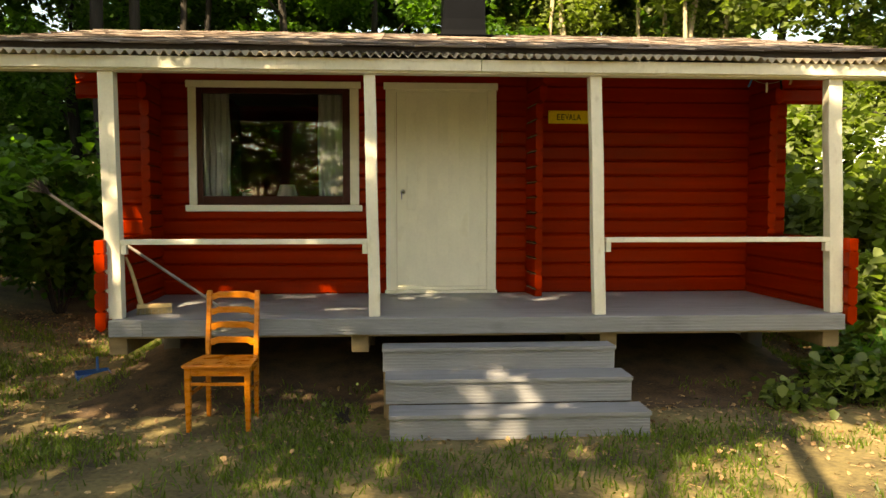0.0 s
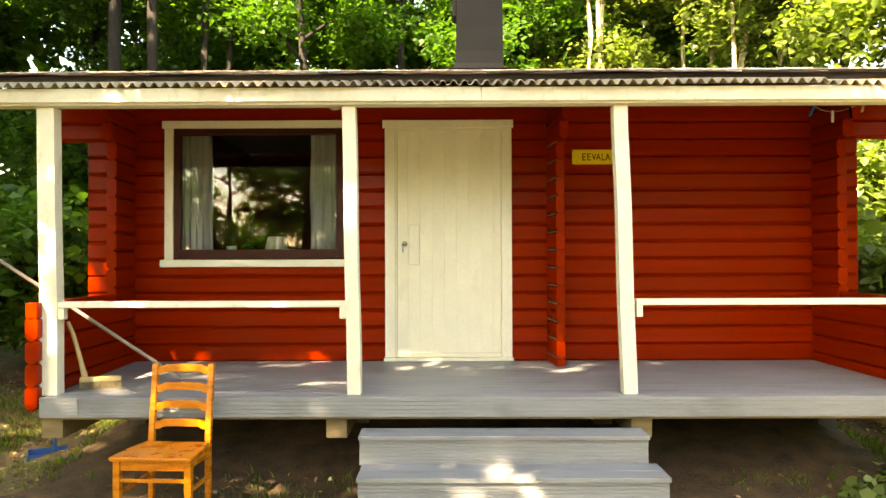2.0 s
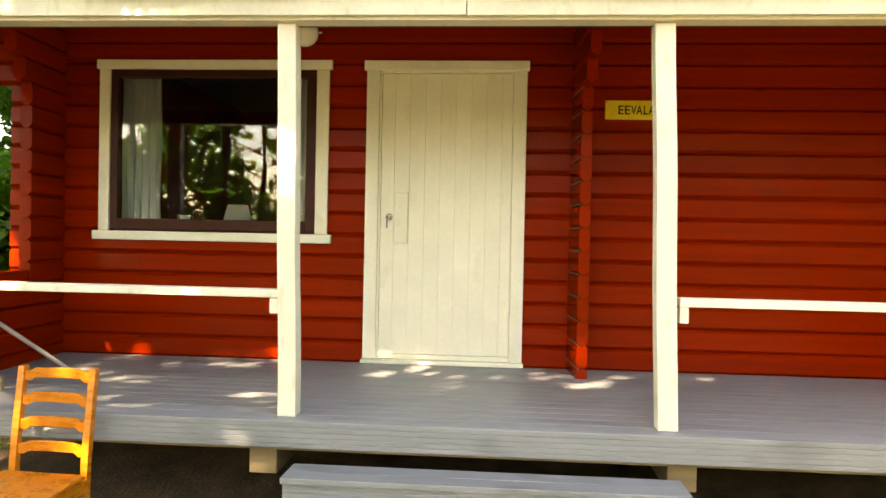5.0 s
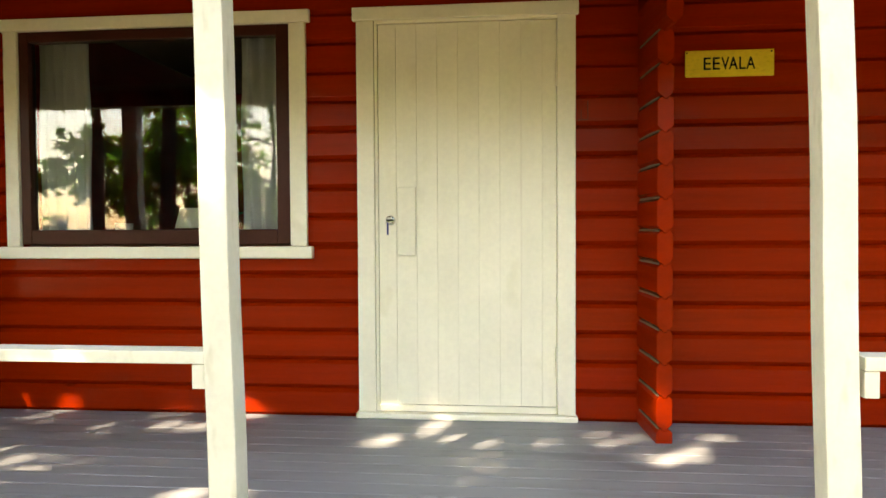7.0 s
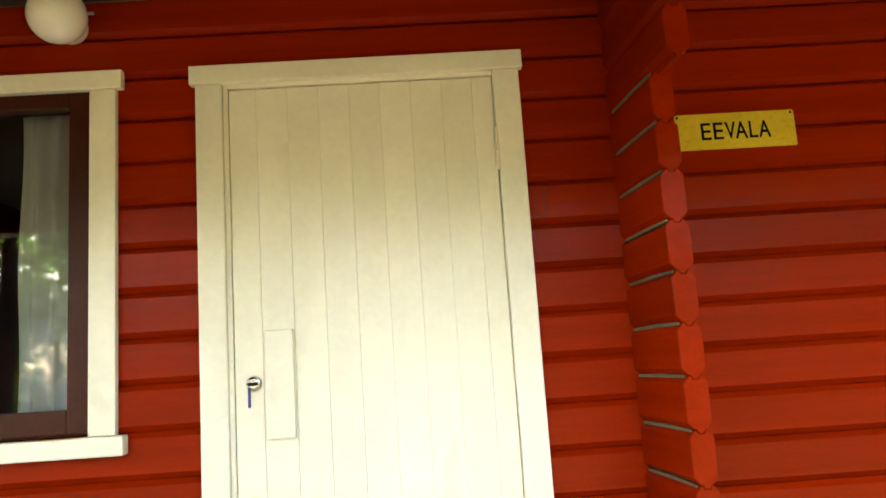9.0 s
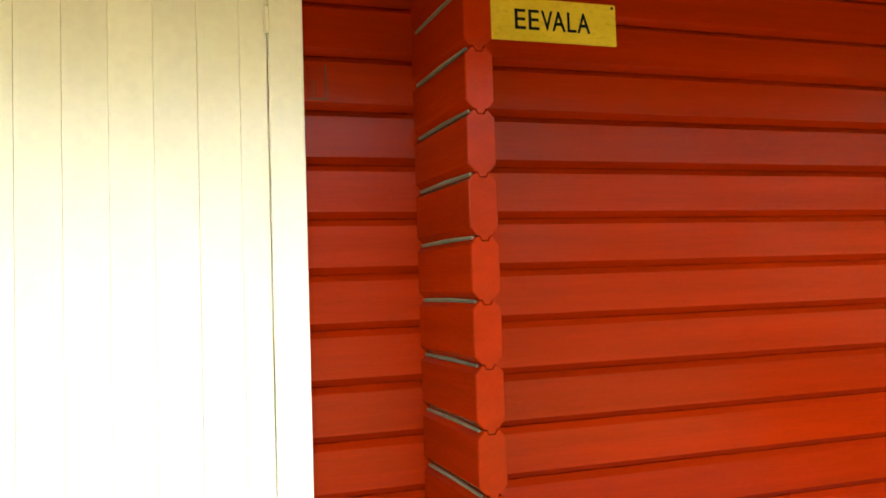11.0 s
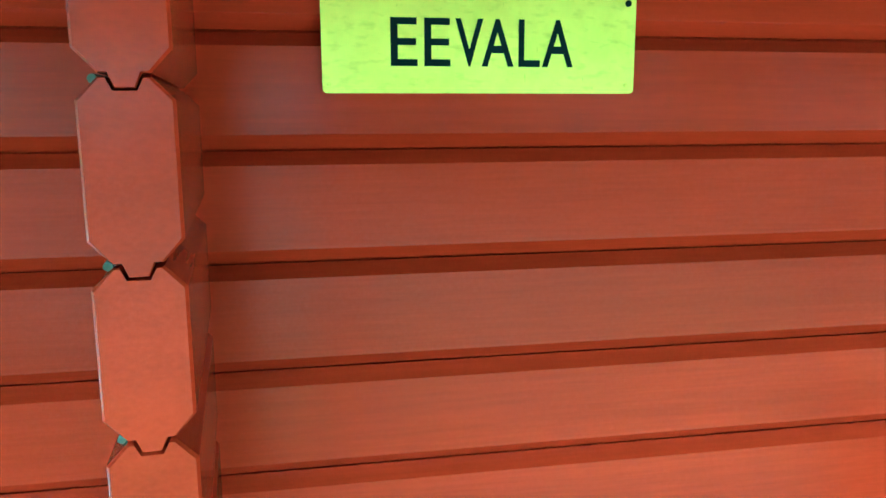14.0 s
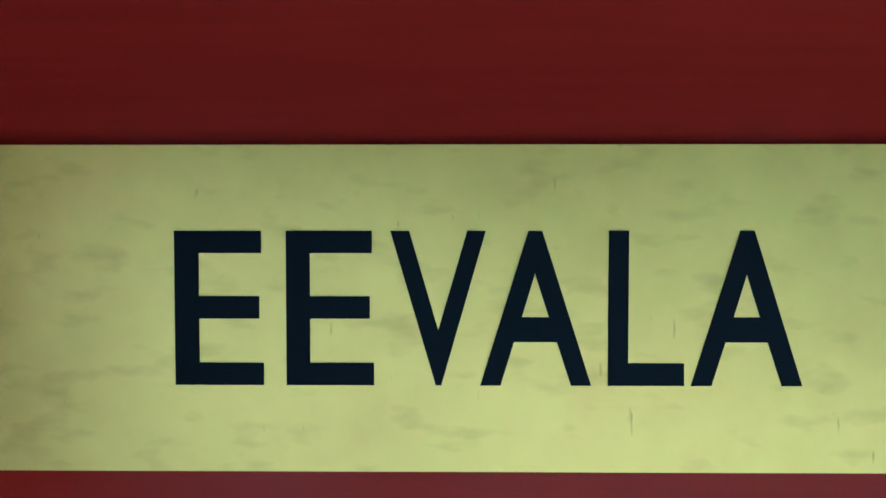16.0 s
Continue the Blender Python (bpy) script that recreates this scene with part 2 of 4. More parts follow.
def log_mesh(length, t=THICK, h=PITCH, c=0.020):
    """One planed log along x with chamfered edges and a tongue and groove that show at its ends."""
    g, d = 0.011, 0.012
    mid = t / 2
    top = [(c, h - 0.002), (mid - g - 0.006, h - 0.002), (mid - g, h - d), (mid + g, h - d), (mid + g + 0.006, h - 0.002), (t - c, h - 0.002)]
    low = [(t - c, 0.001), (mid + g + 0.004, 0.001), (mid + g - 0.002, 0.001 - d), (mid - g + 0.002, 0.001 - d), (mid - g - 0.004, 0.001), (c, 0.001)]
    prof = [(0, c), (0, h - c)] + top + [(t, h - c), (t, c)] + low
    n = len(prof)
    r = 0.004
    cy, cz = t / 2, h / 2
    ring = [[(x, cy + (y - cy) * k, cz + (z - cz) * k2) for y, z in prof] for x, k, k2 in ((0, 0.93, 0.985), (r, 1, 1), (length - r, 1, 1), (length, 0.93, 0.985))]
    verts = sum(ring, [])
    faces = [(q * n + k, q * n + (k + 1) % n, (q + 1) * n + (k + 1) % n, (q + 1) * n + k) for q in range(3) for k in range(n)] + [tuple(range(n))[::-1], tuple(range(3 * n, 4 * n))]
    return mesh_of("log", verts, faces, RED)


log_cache = {}


def log(parent, m, length):
    key = round(length, 3)
    if key not in log_cache:
        log_cache[key] = log_mesh(key)
    return put("log", log_cache[key], parent, m)


# ---- ground ----
def ground_z(x, y):
    rise = 0.05 * max(0.0, y - 4) + 0.13 * max(0.0, -3.4 - x) ** 1.15 * (1 if y > -4 else max(0.0, (y + 8) / 4))
    within = max(0.0, min(1.0, (x + 2.7) / 0.6, (4.3 - x) / 0.7))
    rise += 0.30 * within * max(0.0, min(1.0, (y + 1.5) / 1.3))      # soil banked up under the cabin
    return 0.05 + min(rise, 5.0) + 0.014 * math.sin(2.1 * x + 0.7) * math.cos(1.7 * y) + 0.008 * math.sin(5.3 * x) * math.sin(4.7 * y + 1)


def make_ground():
    xs = sorted(set([-600, -250, -120, -60, -40] + [round(v, 2) for v in np.arange(-26, 26.1, 0.3)] + [40, 60, 120, 250, 600]))
    verts = [(x, y, ground_z(x, y)) for y in xs for x in xs]
    w = len(xs)
    faces = [(j * w + i, j * w + i + 1, (j + 1) * w + i + 1, (j + 1) * w + i) for j in range(w - 1) for i in range(w - 1)]
    return tagged(put("ground", mesh_of("ground", verts, faces, GROUND, True)), "worn lawn of soil, leaf litter and thin grass", "ground", kind="structure")


make_ground()

# Brown soil, its tone lowered further to imitate the shade under the deck
SOIL_DARKENED = mat("soil_darkened_for_shade", (0.036, 0.021, 0.011), 0.95, spread=0.6, scale=5, fine=45, bump=0.9, tint=(0.075, 0.044, 0.021), bump_dist=0.02)


def darkened_soil_bed():
    """Bare soil under the raised porch, coloured darker for shade, heaved up a little towards the footing."""
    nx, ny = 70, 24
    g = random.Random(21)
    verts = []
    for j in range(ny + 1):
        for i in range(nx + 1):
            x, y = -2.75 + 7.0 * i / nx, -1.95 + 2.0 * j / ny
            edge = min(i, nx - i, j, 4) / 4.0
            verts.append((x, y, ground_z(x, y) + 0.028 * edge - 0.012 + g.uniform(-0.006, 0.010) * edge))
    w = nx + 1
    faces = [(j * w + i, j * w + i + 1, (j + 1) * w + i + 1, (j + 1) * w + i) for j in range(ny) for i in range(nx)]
    return tagged(put("ground_soil", mesh_of("ground_soil", verts, faces, SOIL_DARKENED, True)), "bare soil under the raised porch, darkened for its shade", "soil", kind="structure")


darkened_soil_bed()

# Closing wall added to keep light out; its dark tone imitates under-deck shade
tagged(part("plinth_closure", box(X0 - 0.05, X1 + 0.05, 0.03, 0.17, -0.1, 0.66, 0.006), CONCRETE), "low dark closing wall added under the log wall as a concrete footing", "footing", kind="structure")

# ---- front wall: a backing with its openings, and the logs on it ----
wall = thing("wall_front", "red-painted planed log wall with a door and a window", "wall", kind="structure")
ZTOP = 3.29
for x0, x1, z0, z1 in ((X0, WIN[0], 0.4, ZTOP), (WIN[0], WIN[1], 0.4, WIN[2]), (WIN[0], WIN[1], WIN[3], ZTOP), (WIN[1], DOOR[0], 0.4, ZTOP), (DOOR[0], DOOR[1], 0.4, 0.78), (DOOR[0], DOOR[1], DOOR[3], ZTOP), (DOOR[1], X1, 0.4, ZTOP)):
    part("backing", box(x0, x1, THICK + 0.002, THICK + 0.06, z0, z1), ROOMPAINT, wall)
row = -2
while BASE + row * PITCH < 3.20:
    z = BASE + row * PITCH
    out = 0.40 if z > 2.70 else 0.0
    spans = [(WX0 - out, WX1 + out)]
    for ox0, ox1, oz0, oz1 in (WIN, DOOR):
        if z + PITCH > oz0 + 0.03 and z < oz1 - 0.03:
            cut = []
            for a, b in spans:
                if a < ox0 < ox1 < b:
                    cut += [(a, ox0), (ox1, b)]
                else:
                    cut.append((a, b))
            spans = cut
    for a, b in spans:
        log(wall, pose(a, 0, z), b - a)
    row += 1


def stub_wall(name, x, skew, ends, label, thin=1.0):
    """Logs along -y at x; ends gives how far each log reaches, by its height."""
    w = thing(name, label, "wall", kind="structure")
    r = -1
    while BASE + 0.077 + r * PITCH < 3.1:
        z = BASE + 0.077 + r * PITCH
        reach = ends(z)
        if reach > 0:
            log(w, pose(x, 0.0, z, 0, 0, -90 + skew) @ Matrix.Diagonal((1, thin, 1, 1)), reach)
        r += 1
    return w


def centre_reach(z):
    return 0.38 if z < 2.60 else 0.52 if z < 2.80 else 0.62


def wing_reach(z):
    return 1.74 if z < 1.25 else max(0.43, centre_reach(z))


stub_wall("wall_partition_end", 1.437, 4.8, centre_reach, "red log ends of the inner wall beside the door", 0.885)
for nm, wx, sk in (("wall_left", X0 - THICK, 2.6), ("wall_right", X1, 1.6)):
    w = stub_wall(nm, wx, sk, wing_reach, "low red log side wall of the porch")
    cap = box(0.44, 1.74, 0.004, THICK - 0.004, BASE + 0.070 + 3 * PITCH + 0.001, BASE + 0.070 + 3 * PITCH + 0.105, 0.008)
    part("cap_log", cap, RED, w, m=pose(wx, 0, 0, 0, 0, -90 + sk))

# ---- the rest of the cabin's shell ----
shell = thing("wall_back", "plain red rear and side walls of the cabin", "wall", kind="structure")
part("panel", box(X0 - THICK, X0 - 0.005, 0.09, 3.9, 0.5, 3.2), RED, shell)
part("panel", box(X1 + 0.005, X1 + THICK, 0.09, 3.9, 0.5, 3.2), RED, shell)
part("panel", box(X0, X1, 3.82, 3.9, 0.5, 3.2), RED, shell)
part("panel", box(1.45, 1.53, 0.15, 3.82, 0.6, 3.2), ROOMPAINT, shell)
room_floor = part("floor", box(X0, X1, 0.15, 3.82, 0.74, 0.79), ROOMPAINT)
tagged(room_floor, "dark board floor inside the cabin", "floor", kind="structure")
ceil = part("ceiling", box(X0, X1, 0.0, 3.82, 3.21, 3.24), ROOMPAINT)
tagged(ceil, "dark boarded ceiling inside the cabin", "ceiling", kind="structure")

# ---- deck ----
deck = thing("deck", "grey-painted board deck of the porch", "deck", kind="structure")


def ribbed(x0, x1, y0, z0, z1, depth=0.028, ribs=5, m=None):
    """A board stood on edge whose face towards -y has fine grooves along it."""
    bm = bmesh.new()
    prof = []
    h = (z1 - z0) / ribs
    for k in range(ribs):
        prof += [(y0 + 0.004, z0 + k * h), (y0, z0 + k * h + 0.003), (y0, z0 + (k + 1) * h - 0.004)]
    prof += [(y0 + 0.004, z1), (y0 + depth, z1), (y0 + depth, z0)]
    a = [bm.verts.new((x0, y, z)) for y, z in prof]
    b = [bm.verts.new((x1, y, z)) for y, z in prof]
    n = len(prof)
    for k in range(n):
        bm.faces.new((a[k], b[k], b[(k + 1) % n], a[(k + 1) % n]))
    bm.faces.new(a)
    bm.faces.new(b[::-1])
    bmesh.ops.recalc_face_normals(bm, faces=bm.faces)
    return bm


y = -1.722
while y < -0.02:
    w = min(0.118, -0.003 - y)
    f = -y / 1.65
    part("plank", box(X0 + 0.10 * f + 0.006, X1 + 0.03 * f - 0.006, y, y + w - 0.003, DECK - 0.028, DECK, 0.003), GREY, deck)
    y += 0.118
part("front_board", ribbed(-2.135, -1.88, -1.75, 0.668, DECK - 0.001), GREY, deck)
part("front_board", ribbed(-1.877, 3.808, -1.75, 0.668, DECK - 0.001), GREY, deck)
part("sill_beam", box(-2.11, 3.78, -1.71, -1.65, 0.648, 0.666), RAWWOOD, deck)
for bx in (-2.1, -0.19, 1.85, 3.75):
    part("bearer", box(bx - 0.07, bx + 0.07, -1.65, -0.05, 0.51, 0.647, 0.006), RAWWOOD, deck)
for bx, by in ((-2.06, -0.3), (-0.19, -0.3), (1.85, -0.3), (3.72, -0.3)):
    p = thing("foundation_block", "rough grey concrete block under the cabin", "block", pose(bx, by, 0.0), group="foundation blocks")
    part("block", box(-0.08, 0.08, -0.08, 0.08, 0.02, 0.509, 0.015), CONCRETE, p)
# Front and side closures added so no light enters from behind the cabin
footing = thing("wall_footing_added", "dark concrete closing walls added under the cabin to keep light out", "wall", kind="structure")
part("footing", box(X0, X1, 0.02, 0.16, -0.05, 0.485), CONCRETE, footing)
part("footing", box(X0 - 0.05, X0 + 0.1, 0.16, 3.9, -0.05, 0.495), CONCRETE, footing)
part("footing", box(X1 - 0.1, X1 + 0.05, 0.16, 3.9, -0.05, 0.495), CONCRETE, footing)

# ---- posts, rails, eave ----
for px, lean, w in ((-2.115, -0.032, 0.060), (-0.071, -0.033, 0.046), (1.774, -0.054, 0.048), (3.784, -0.068, 0.058)):
    p = thing("porch_post", "white-painted square porch post, worn, standing on the deck", "post", pose(px, -1.62, DECK), group="porch posts")
    bm = bmesh.new()
    add_box(bm, -w, w, -0.05, 0.05, 0, 1.935, 0.006)
    bmesh.ops.subdivide_edges(bm, edges=[e for e in bm.edges if e.calc_length() > 1], cuts=12)
    for v in bm.verts:
        v.co.x += lean * v.co.z / 1.94 + 0.0025 * math.sin(v.co.z * 5 + px)
        v.co.y += 0.002 * math.sin(v.co.z * 7 + px)
    part("shaft", bm, WHITE, p)
beam = thing("porch_beam", "cream-painted eave beam across the porch posts", "beam", kind="structure")
part("fascia_board", box(-3.15, 0.78, -1.74, -1.713, 2.752, 2.844, 0.004), WHITE, beam)
part("fascia_board", box(0.784, 4.7, -1.74, -1.713, 2.750, 2.842, 0.004), WHITE, beam)
# Dark board added behind the beam so less light bounces inward
part("added_inner_board", box(-3.12, 4.67, -1.598, -1.580, 2.737, 2.85, 0.003), DARKWOOD, beam, "dark board added inside the beam to cut bounced light")
part("beam", box(-3.13, 4.68, -1.71, -1.60, 2.736, 2.83, 0.006), WHITE, beam)
for rx0, rx1, rz in ((-2.06, -0.125, 1.386), (1.818, 3.712, 1.394)):
    r = thing("porch_rail", "white-painted narrow wooden handrail between two posts", "railing", group="porch rails")
    part("rail", box(rx0, rx1, -1.668, -1.57, rz, rz + 0.040, 0.005), WHITE, r)
    part("bracket", box(rx0, rx0 + 0.042, -1.665, -1.61, rz - 0.078, rz - 0.001, 0.004), WHITE, r)
    part("bracket", box(rx1 - 0.042, rx1, -1.665, -1.61, rz - 0.078, rz - 0.001, 0.004), WHITE, r)

# ---- steps ----
for x0, x1, y0, y1, zt in ((-0.006, 1.818, -1.985, -1.755, 0.600), (0.02, 1.860, -2.29, -1.97, 0.426), (0.05, 1.912, -2.56, -2.27, 0.236)):
    s = thing("porch_step", "grey-painted wooden step with a grooved front board", "step", group="porch steps")
    half = (y0 + y1) / 2
    if y1 - y0 > 0.2:
        part("tread", box(x0, x1, y0, half - 0.003, zt - 0.028, zt, 0.004), GREY, s)
        part("tread", box(x0, x1, half + 0.001, y1, zt - 0.028, zt - 0.001, 0.004), GREY, s)
    else:
        part("tread", box(x0, x1, y0, y1, zt - 0.028, zt, 0.004), GREY, s)
    part("riser", ribbed(x0 + 0.006, x1 - 0.006, y0 + 0.026, max(0.045, zt - 0.187), zt - 0.030, ribs=7), GREY, s)
    for sx in (x0 + 0.01, x1 - 0.05):
        part("stringer", box(sx, sx + 0.04, y0 + 0.056, -1.756, 0.03, zt - 0.03), RAWWOOD, s)

# ---- roof ----
roof = thing("roof", "low gable roof of weathered shingles with a corrugated porch eave", "roof", kind="structure")
bm = bmesh.new()
for side in (0, 1):
    ya, yb = (ROOF_Y0, RIDGE_Y) if side == 0 else (RIDGE_Y, 2 * RIDGE_Y - ROOF_Y0)
    za, zb = (ROOF_Z0, roof_z(RIDGE_Y)) if side == 0 else (roof_z(RIDGE_Y), ROOF_Z0)
    v = [bm.verts.new(p) for p in ((ROOF_X0, ya, za), (ROOF_X1, ya, za), (ROOF_X1, yb, zb), (ROOF_X0, yb, zb), (ROOF_X0, ya, za - 0.05), (ROOF_X1, ya, za - 0.05), (ROOF_X1, yb, zb - 0.05), (ROOF_X0, yb, zb - 0.05))]
    for f in ((0, 1, 2, 3), (7, 6, 5, 4), (0, 4, 5, 1), (1, 5, 6, 2), (2, 6, 7, 3), (3, 7, 4, 0)):
        bm.faces.new([v[i] for i in f])
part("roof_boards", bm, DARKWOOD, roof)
for side_x in (X0 - THICK, X1):
    bm = bmesh.new()
    pts = ((side_x, 0.0, 3.05), (side_x, 3.9, 3.05), (side_x, RIDGE_Y, roof_z(RIDGE_Y) - 0.06))
    a = [bm.verts.new(p) for p in pts]
    b = [bm.verts.new((p[0] + THICK, p[1], p[2])) for p in pts]
    bm.faces.new(a), bm.faces.new(b[::-1])
    for k in range(3):
        bm.faces.new((a[k], b[k], b[(k + 1) % 3], a[(k + 1) % 3]))
    part("gable", bm, RED, roof)


def corrugated(x0, x1, ya, za, yb, zb, wave=0.073, amp=0.017):
    n = int((x1 - x0) / wave * 8)
    verts = []
    for q, (yy, zz) in enumerate(((ya, za), (yb, zb))):
        for k in range(n + 1):
            x = x0 + (x1 - x0) * k / n
            verts.append((x, yy, zz + amp * math.sin(2 * math.pi * x / wave)))
    for q, (yy, zz) in enumerate(((ya, za), (yb, zb))):
        for k in range(n + 1):
            x = x0 + (x1 - x0) * k / n
            verts.append((x, yy, zz - 0.006 + amp * math.sin(2 * math.pi * x / wave)))
    w = n + 1
    faces = []
    for k in range(n):
        faces += [(k, k + 1, w + k + 1, w + k), (2 * w + k + 1, 2 * w + k, 3 * w + k, 3 * w + k + 1), (k + 1, k, 2 * w + k, 2 * w + k + 1), (w + k, w + k + 1, 3 * w + k + 1, 3 * w + k)]
    faces += [(0, w, 3 * w, 2 * w), (n, 2 * w + n, 3 * w + n, w + n)]
    return mesh_of("corrugated_sheet", verts, faces, SHEET, False)


sheet_rng = random.Random(8)
x = ROOF_X0 + 0.05
lift = 0
while x < ROOF_X1 - 0.2:
    x1 = min(x + 1.095, ROOF_X1 - 0.03)
    jut = sheet_rng.uniform(-0.025, 0.02)
    put("corrugated_sheet", corrugated(x, x1, -1.795 + jut, 2.856 + lift, -0.02, 3.268 + lift), roof)
    lift = 0.007 - lift
    x += 1.022

# Boards added below the sheets to keep bounced light off the upper wall
added_ceiling = thing("ceiling_porch_added", "dark boards added under the porch roof to cut bounced light", "ceiling", kind="structure")
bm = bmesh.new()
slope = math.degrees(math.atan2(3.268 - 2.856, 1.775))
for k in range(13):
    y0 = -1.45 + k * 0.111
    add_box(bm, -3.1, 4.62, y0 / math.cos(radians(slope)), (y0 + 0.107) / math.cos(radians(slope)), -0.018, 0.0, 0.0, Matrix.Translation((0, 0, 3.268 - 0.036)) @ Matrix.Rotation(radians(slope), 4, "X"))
part("boarding", bm, DARKWOOD, added_ceiling)

# shingles, lapped in courses up the front slope
tilt = math.degrees(math.atan(ROOF_SLOPE))
shingle_rng = random.Random(5)
shingle_meshes = []
for k in range(5):
    g = random.Random(k)
    bm = bmesh.new()
    add_box(bm, 0, 0.575, 0, 0.36, 0, 0.008, 0.002)
    bmesh.ops.subdivide_edges(bm, edges=[e for e in bm.edges if e.calc_length() > 0.3], cuts=2)
    for v in bm.verts:
        v.co.z += g.uniform(-0.003, 0.006) + (0.012 * g.random() if v.co.y < 0.02 else 0)
        v.co.y += g.uniform(-0.008, 0.008) if v.co.y < 0.02 else 0
    me = bpy.data.meshes.new("shingle")
    bm.to_mesh(me)
    bm.free()
    me.materials.append(FELT)
    shingle_meshes.append(me)
course = 0
yy = ROOF_Y0 - 0.06
while yy < RIDGE_Y - 0.1:
    x = ROOF_X0 - 0.02 - (0.29 if course % 2 else 0)
    while x < ROOF_X1 - 0.2:
        put("shingle", shingle_meshes[shingle_rng.randrange(5)], roof, pose(x, yy, roof_z(yy) + 0.004 + 0.002 * (course % 2), tilt - 1.4 + shingle_rng.uniform(-0.4, 0.5), 0, shingle_rng.uniform(-0.5, 0.5)))
        x += 0.58
    yy += 0.29
    course += 1

# ---- chimney ----
ch = thing("chimney", "black sheet-metal chimney with a rusty rim on the roof", "chimney")
bm = bmesh.new()
rings = []
for z, e in ((3.45, 0.10), (3.66, 0.035), (3.72, 0.02), (3.85, 0.008), (4.1, 0.0), (4.50, 0.0)):
    rings.append([bm.verts.new(p) for p in ((0.655 - e, 1.03 - e, z), (1.130 + e * 0.3, 1.03 - e, z), (1.130 + e * 0.3, 1.52 + e, z), (0.655 - e, 1.52 + e, z))])
for a, b in zip(rings, rings[1:]):
    for k in range(4):
        bm.faces.new((a[k], a[(k + 1) % 4], b[(k + 1) % 4], b[k]))
bm.faces.new(rings[-1])
part("shaft", bm, BLACKMETAL, ch)
part("rim", box(0.63, 1.16, 1.0, 1.55, 4.50, 4.565, 0.012), RUST, ch)
part("side_flange", box(0.612, 0.652, 1.06, 1.30, 4.22, 4.50, 0.004), BLACKMETAL, ch)
part("flashing", box(0.57, 1.21, 0.90, 1.60, 3.60, 3.612, 0.003, Matrix.Translation((0, 0, 0))), BLACKMETAL, ch, m=Matrix.Translation((0, 0, 0.035)))

# ---- window ----
win = thing("window_1", "cream-trimmed window with a brown frame and curtains behind", "window", kind="structure")
wx0, wx1, wz0, wz1 = WIN
part("casing", box(-1.965, wx0 + 0.006, -0.030, -0.001, 1.705, 2.876, 0.004), CREAM, win)
part("casing", box(wx1 - 0.006, -0.272, -0.030, -0.001, 1.705, 2.876, 0.004), CREAM, win)
part("head_board", box(-1.985, -0.25, -0.036, -0.001, 2.877, 2.943, 0.005), CREAM, win)
part("window_sill", box(-2.0, -0.24, -0.052, -0.001, 1.640, 1.704, 0.008), CREAM, win)
gx0, gx1, gz0, gz1 = -1.832, -0.437, 1.795, 2.820
for b in ((wx0 + 0.008, gx0, wz0 + 0.0, wz1 - 0.01), (gx1, wx1 - 0.008, wz0 + 0.0, wz1 - 0.01)):
    part("window_frame", box(b[0], b[1], -0.012, 0.06, b[2], b[3], 0.006), BROWN, win)
part("window_frame", box(gx0, gx1, -0.012, 0.06, gz1, wz1 - 0.01, 0.006), BROWN, win)
part("window_frame", box(gx0, gx1, -0.012, 0.06, wz0, gz0, 0.006), BROWN, win)
pane = part("pane", box(gx0 - 0.004, gx1 + 0.004, 0.020, 0.024, gz0 - 0.004, gz1 + 0.004), GLASS, win, "clear reflecting glass pane")
pane.visible_shadow = False
part("latch", box(-0.468, -0.447, 0.06, 0.075, 1.95, 1.962, 0.003), STEEL, win, "small steel latch")


def curtain(x0, x1, folds, label):
    c = thing("curtain", label, "curtain", group="window curtains")
    n = folds * 10
    verts, faces = [], []
    for j in range(13):
        z = 1.74 + (2.93 - 1.74) * j / 12
        for i in range(n + 1):
            u = i / n
            ph = u * folds * 2 * math.pi + 0.5 * math.sin(5 * u + x0)
            verts.append((x0 + (x1 - x0) * u + 0.006 * math.sin(j * 0.8 + u * 9), 0.20 + 0.028 * math.sin(ph) * (1.1 - 0.3 * j / 12), z))
    for j in range(12):
        for i in range(n):
            a = j * (n + 1) + i
            faces.append((a, a + 1, a + n + 2, a + n + 1))
    ob = put("cloth", mesh_of("cloth", verts, faces, CURTAIN, True), c)
    mod = ob.modifiers.new("thickness", "SOLIDIFY")
    mod.thickness = 0.002
    part("rod", tube([(x0 - 0.02, 0.20, 2.94), (x1 + 0.02, 0.20, 2.94)], 0.008), STEEL, c)
    return c


curtain(-1.90, -1.60, 5, "white sheer curtain gathered in folds behind the window")
curtain(-0.70, -0.38, 4, "white sheer curtain gathered in folds behind the window")
shelf = thing("window_table", "dark wooden table under the window inside the cabin", "table")
part("tabletop", box(-1.95, -0.35, 0.16, 0.70, 1.725, 1.755, 0.004), ROOMPAINT, shelf)
for lx in (-1.88, -0.42):
    for ly in (0.22, 0.64):
        part("leg", box(lx - 0.03, lx + 0.03, ly - 0.03, ly + 0.03, 0.791, 1.724, 0.004), ROOMPAINT, shelf)
lamp = thing("table_lamp", "table lamp with a cream cone shade on the table", "lamp", pose(-1.04, 0.30, 1.756))
part("shade", tube([(0, 0, 0.045), (0, 0, 0.16)], [0.105, 0.075], 28, False), SHADE, lamp)
part("base", tube([(0, 0, 0), (0, 0, 0.012), (0, 0, 0.02), (0, 0, 0.10)], [0.06, 0.06, 0.015, 0.012], 20), BROWN, lamp)
cup = thing("cup", "small white china cup on the table", "cup", pose(-1.455, 0.28, 1.756))
part("bowl", tube([(0, 0, 0), (0, 0, 0.01), (0, 0, 0.075)], [0.035, 0.045, 0.05], 24, False), OPAL, cup)
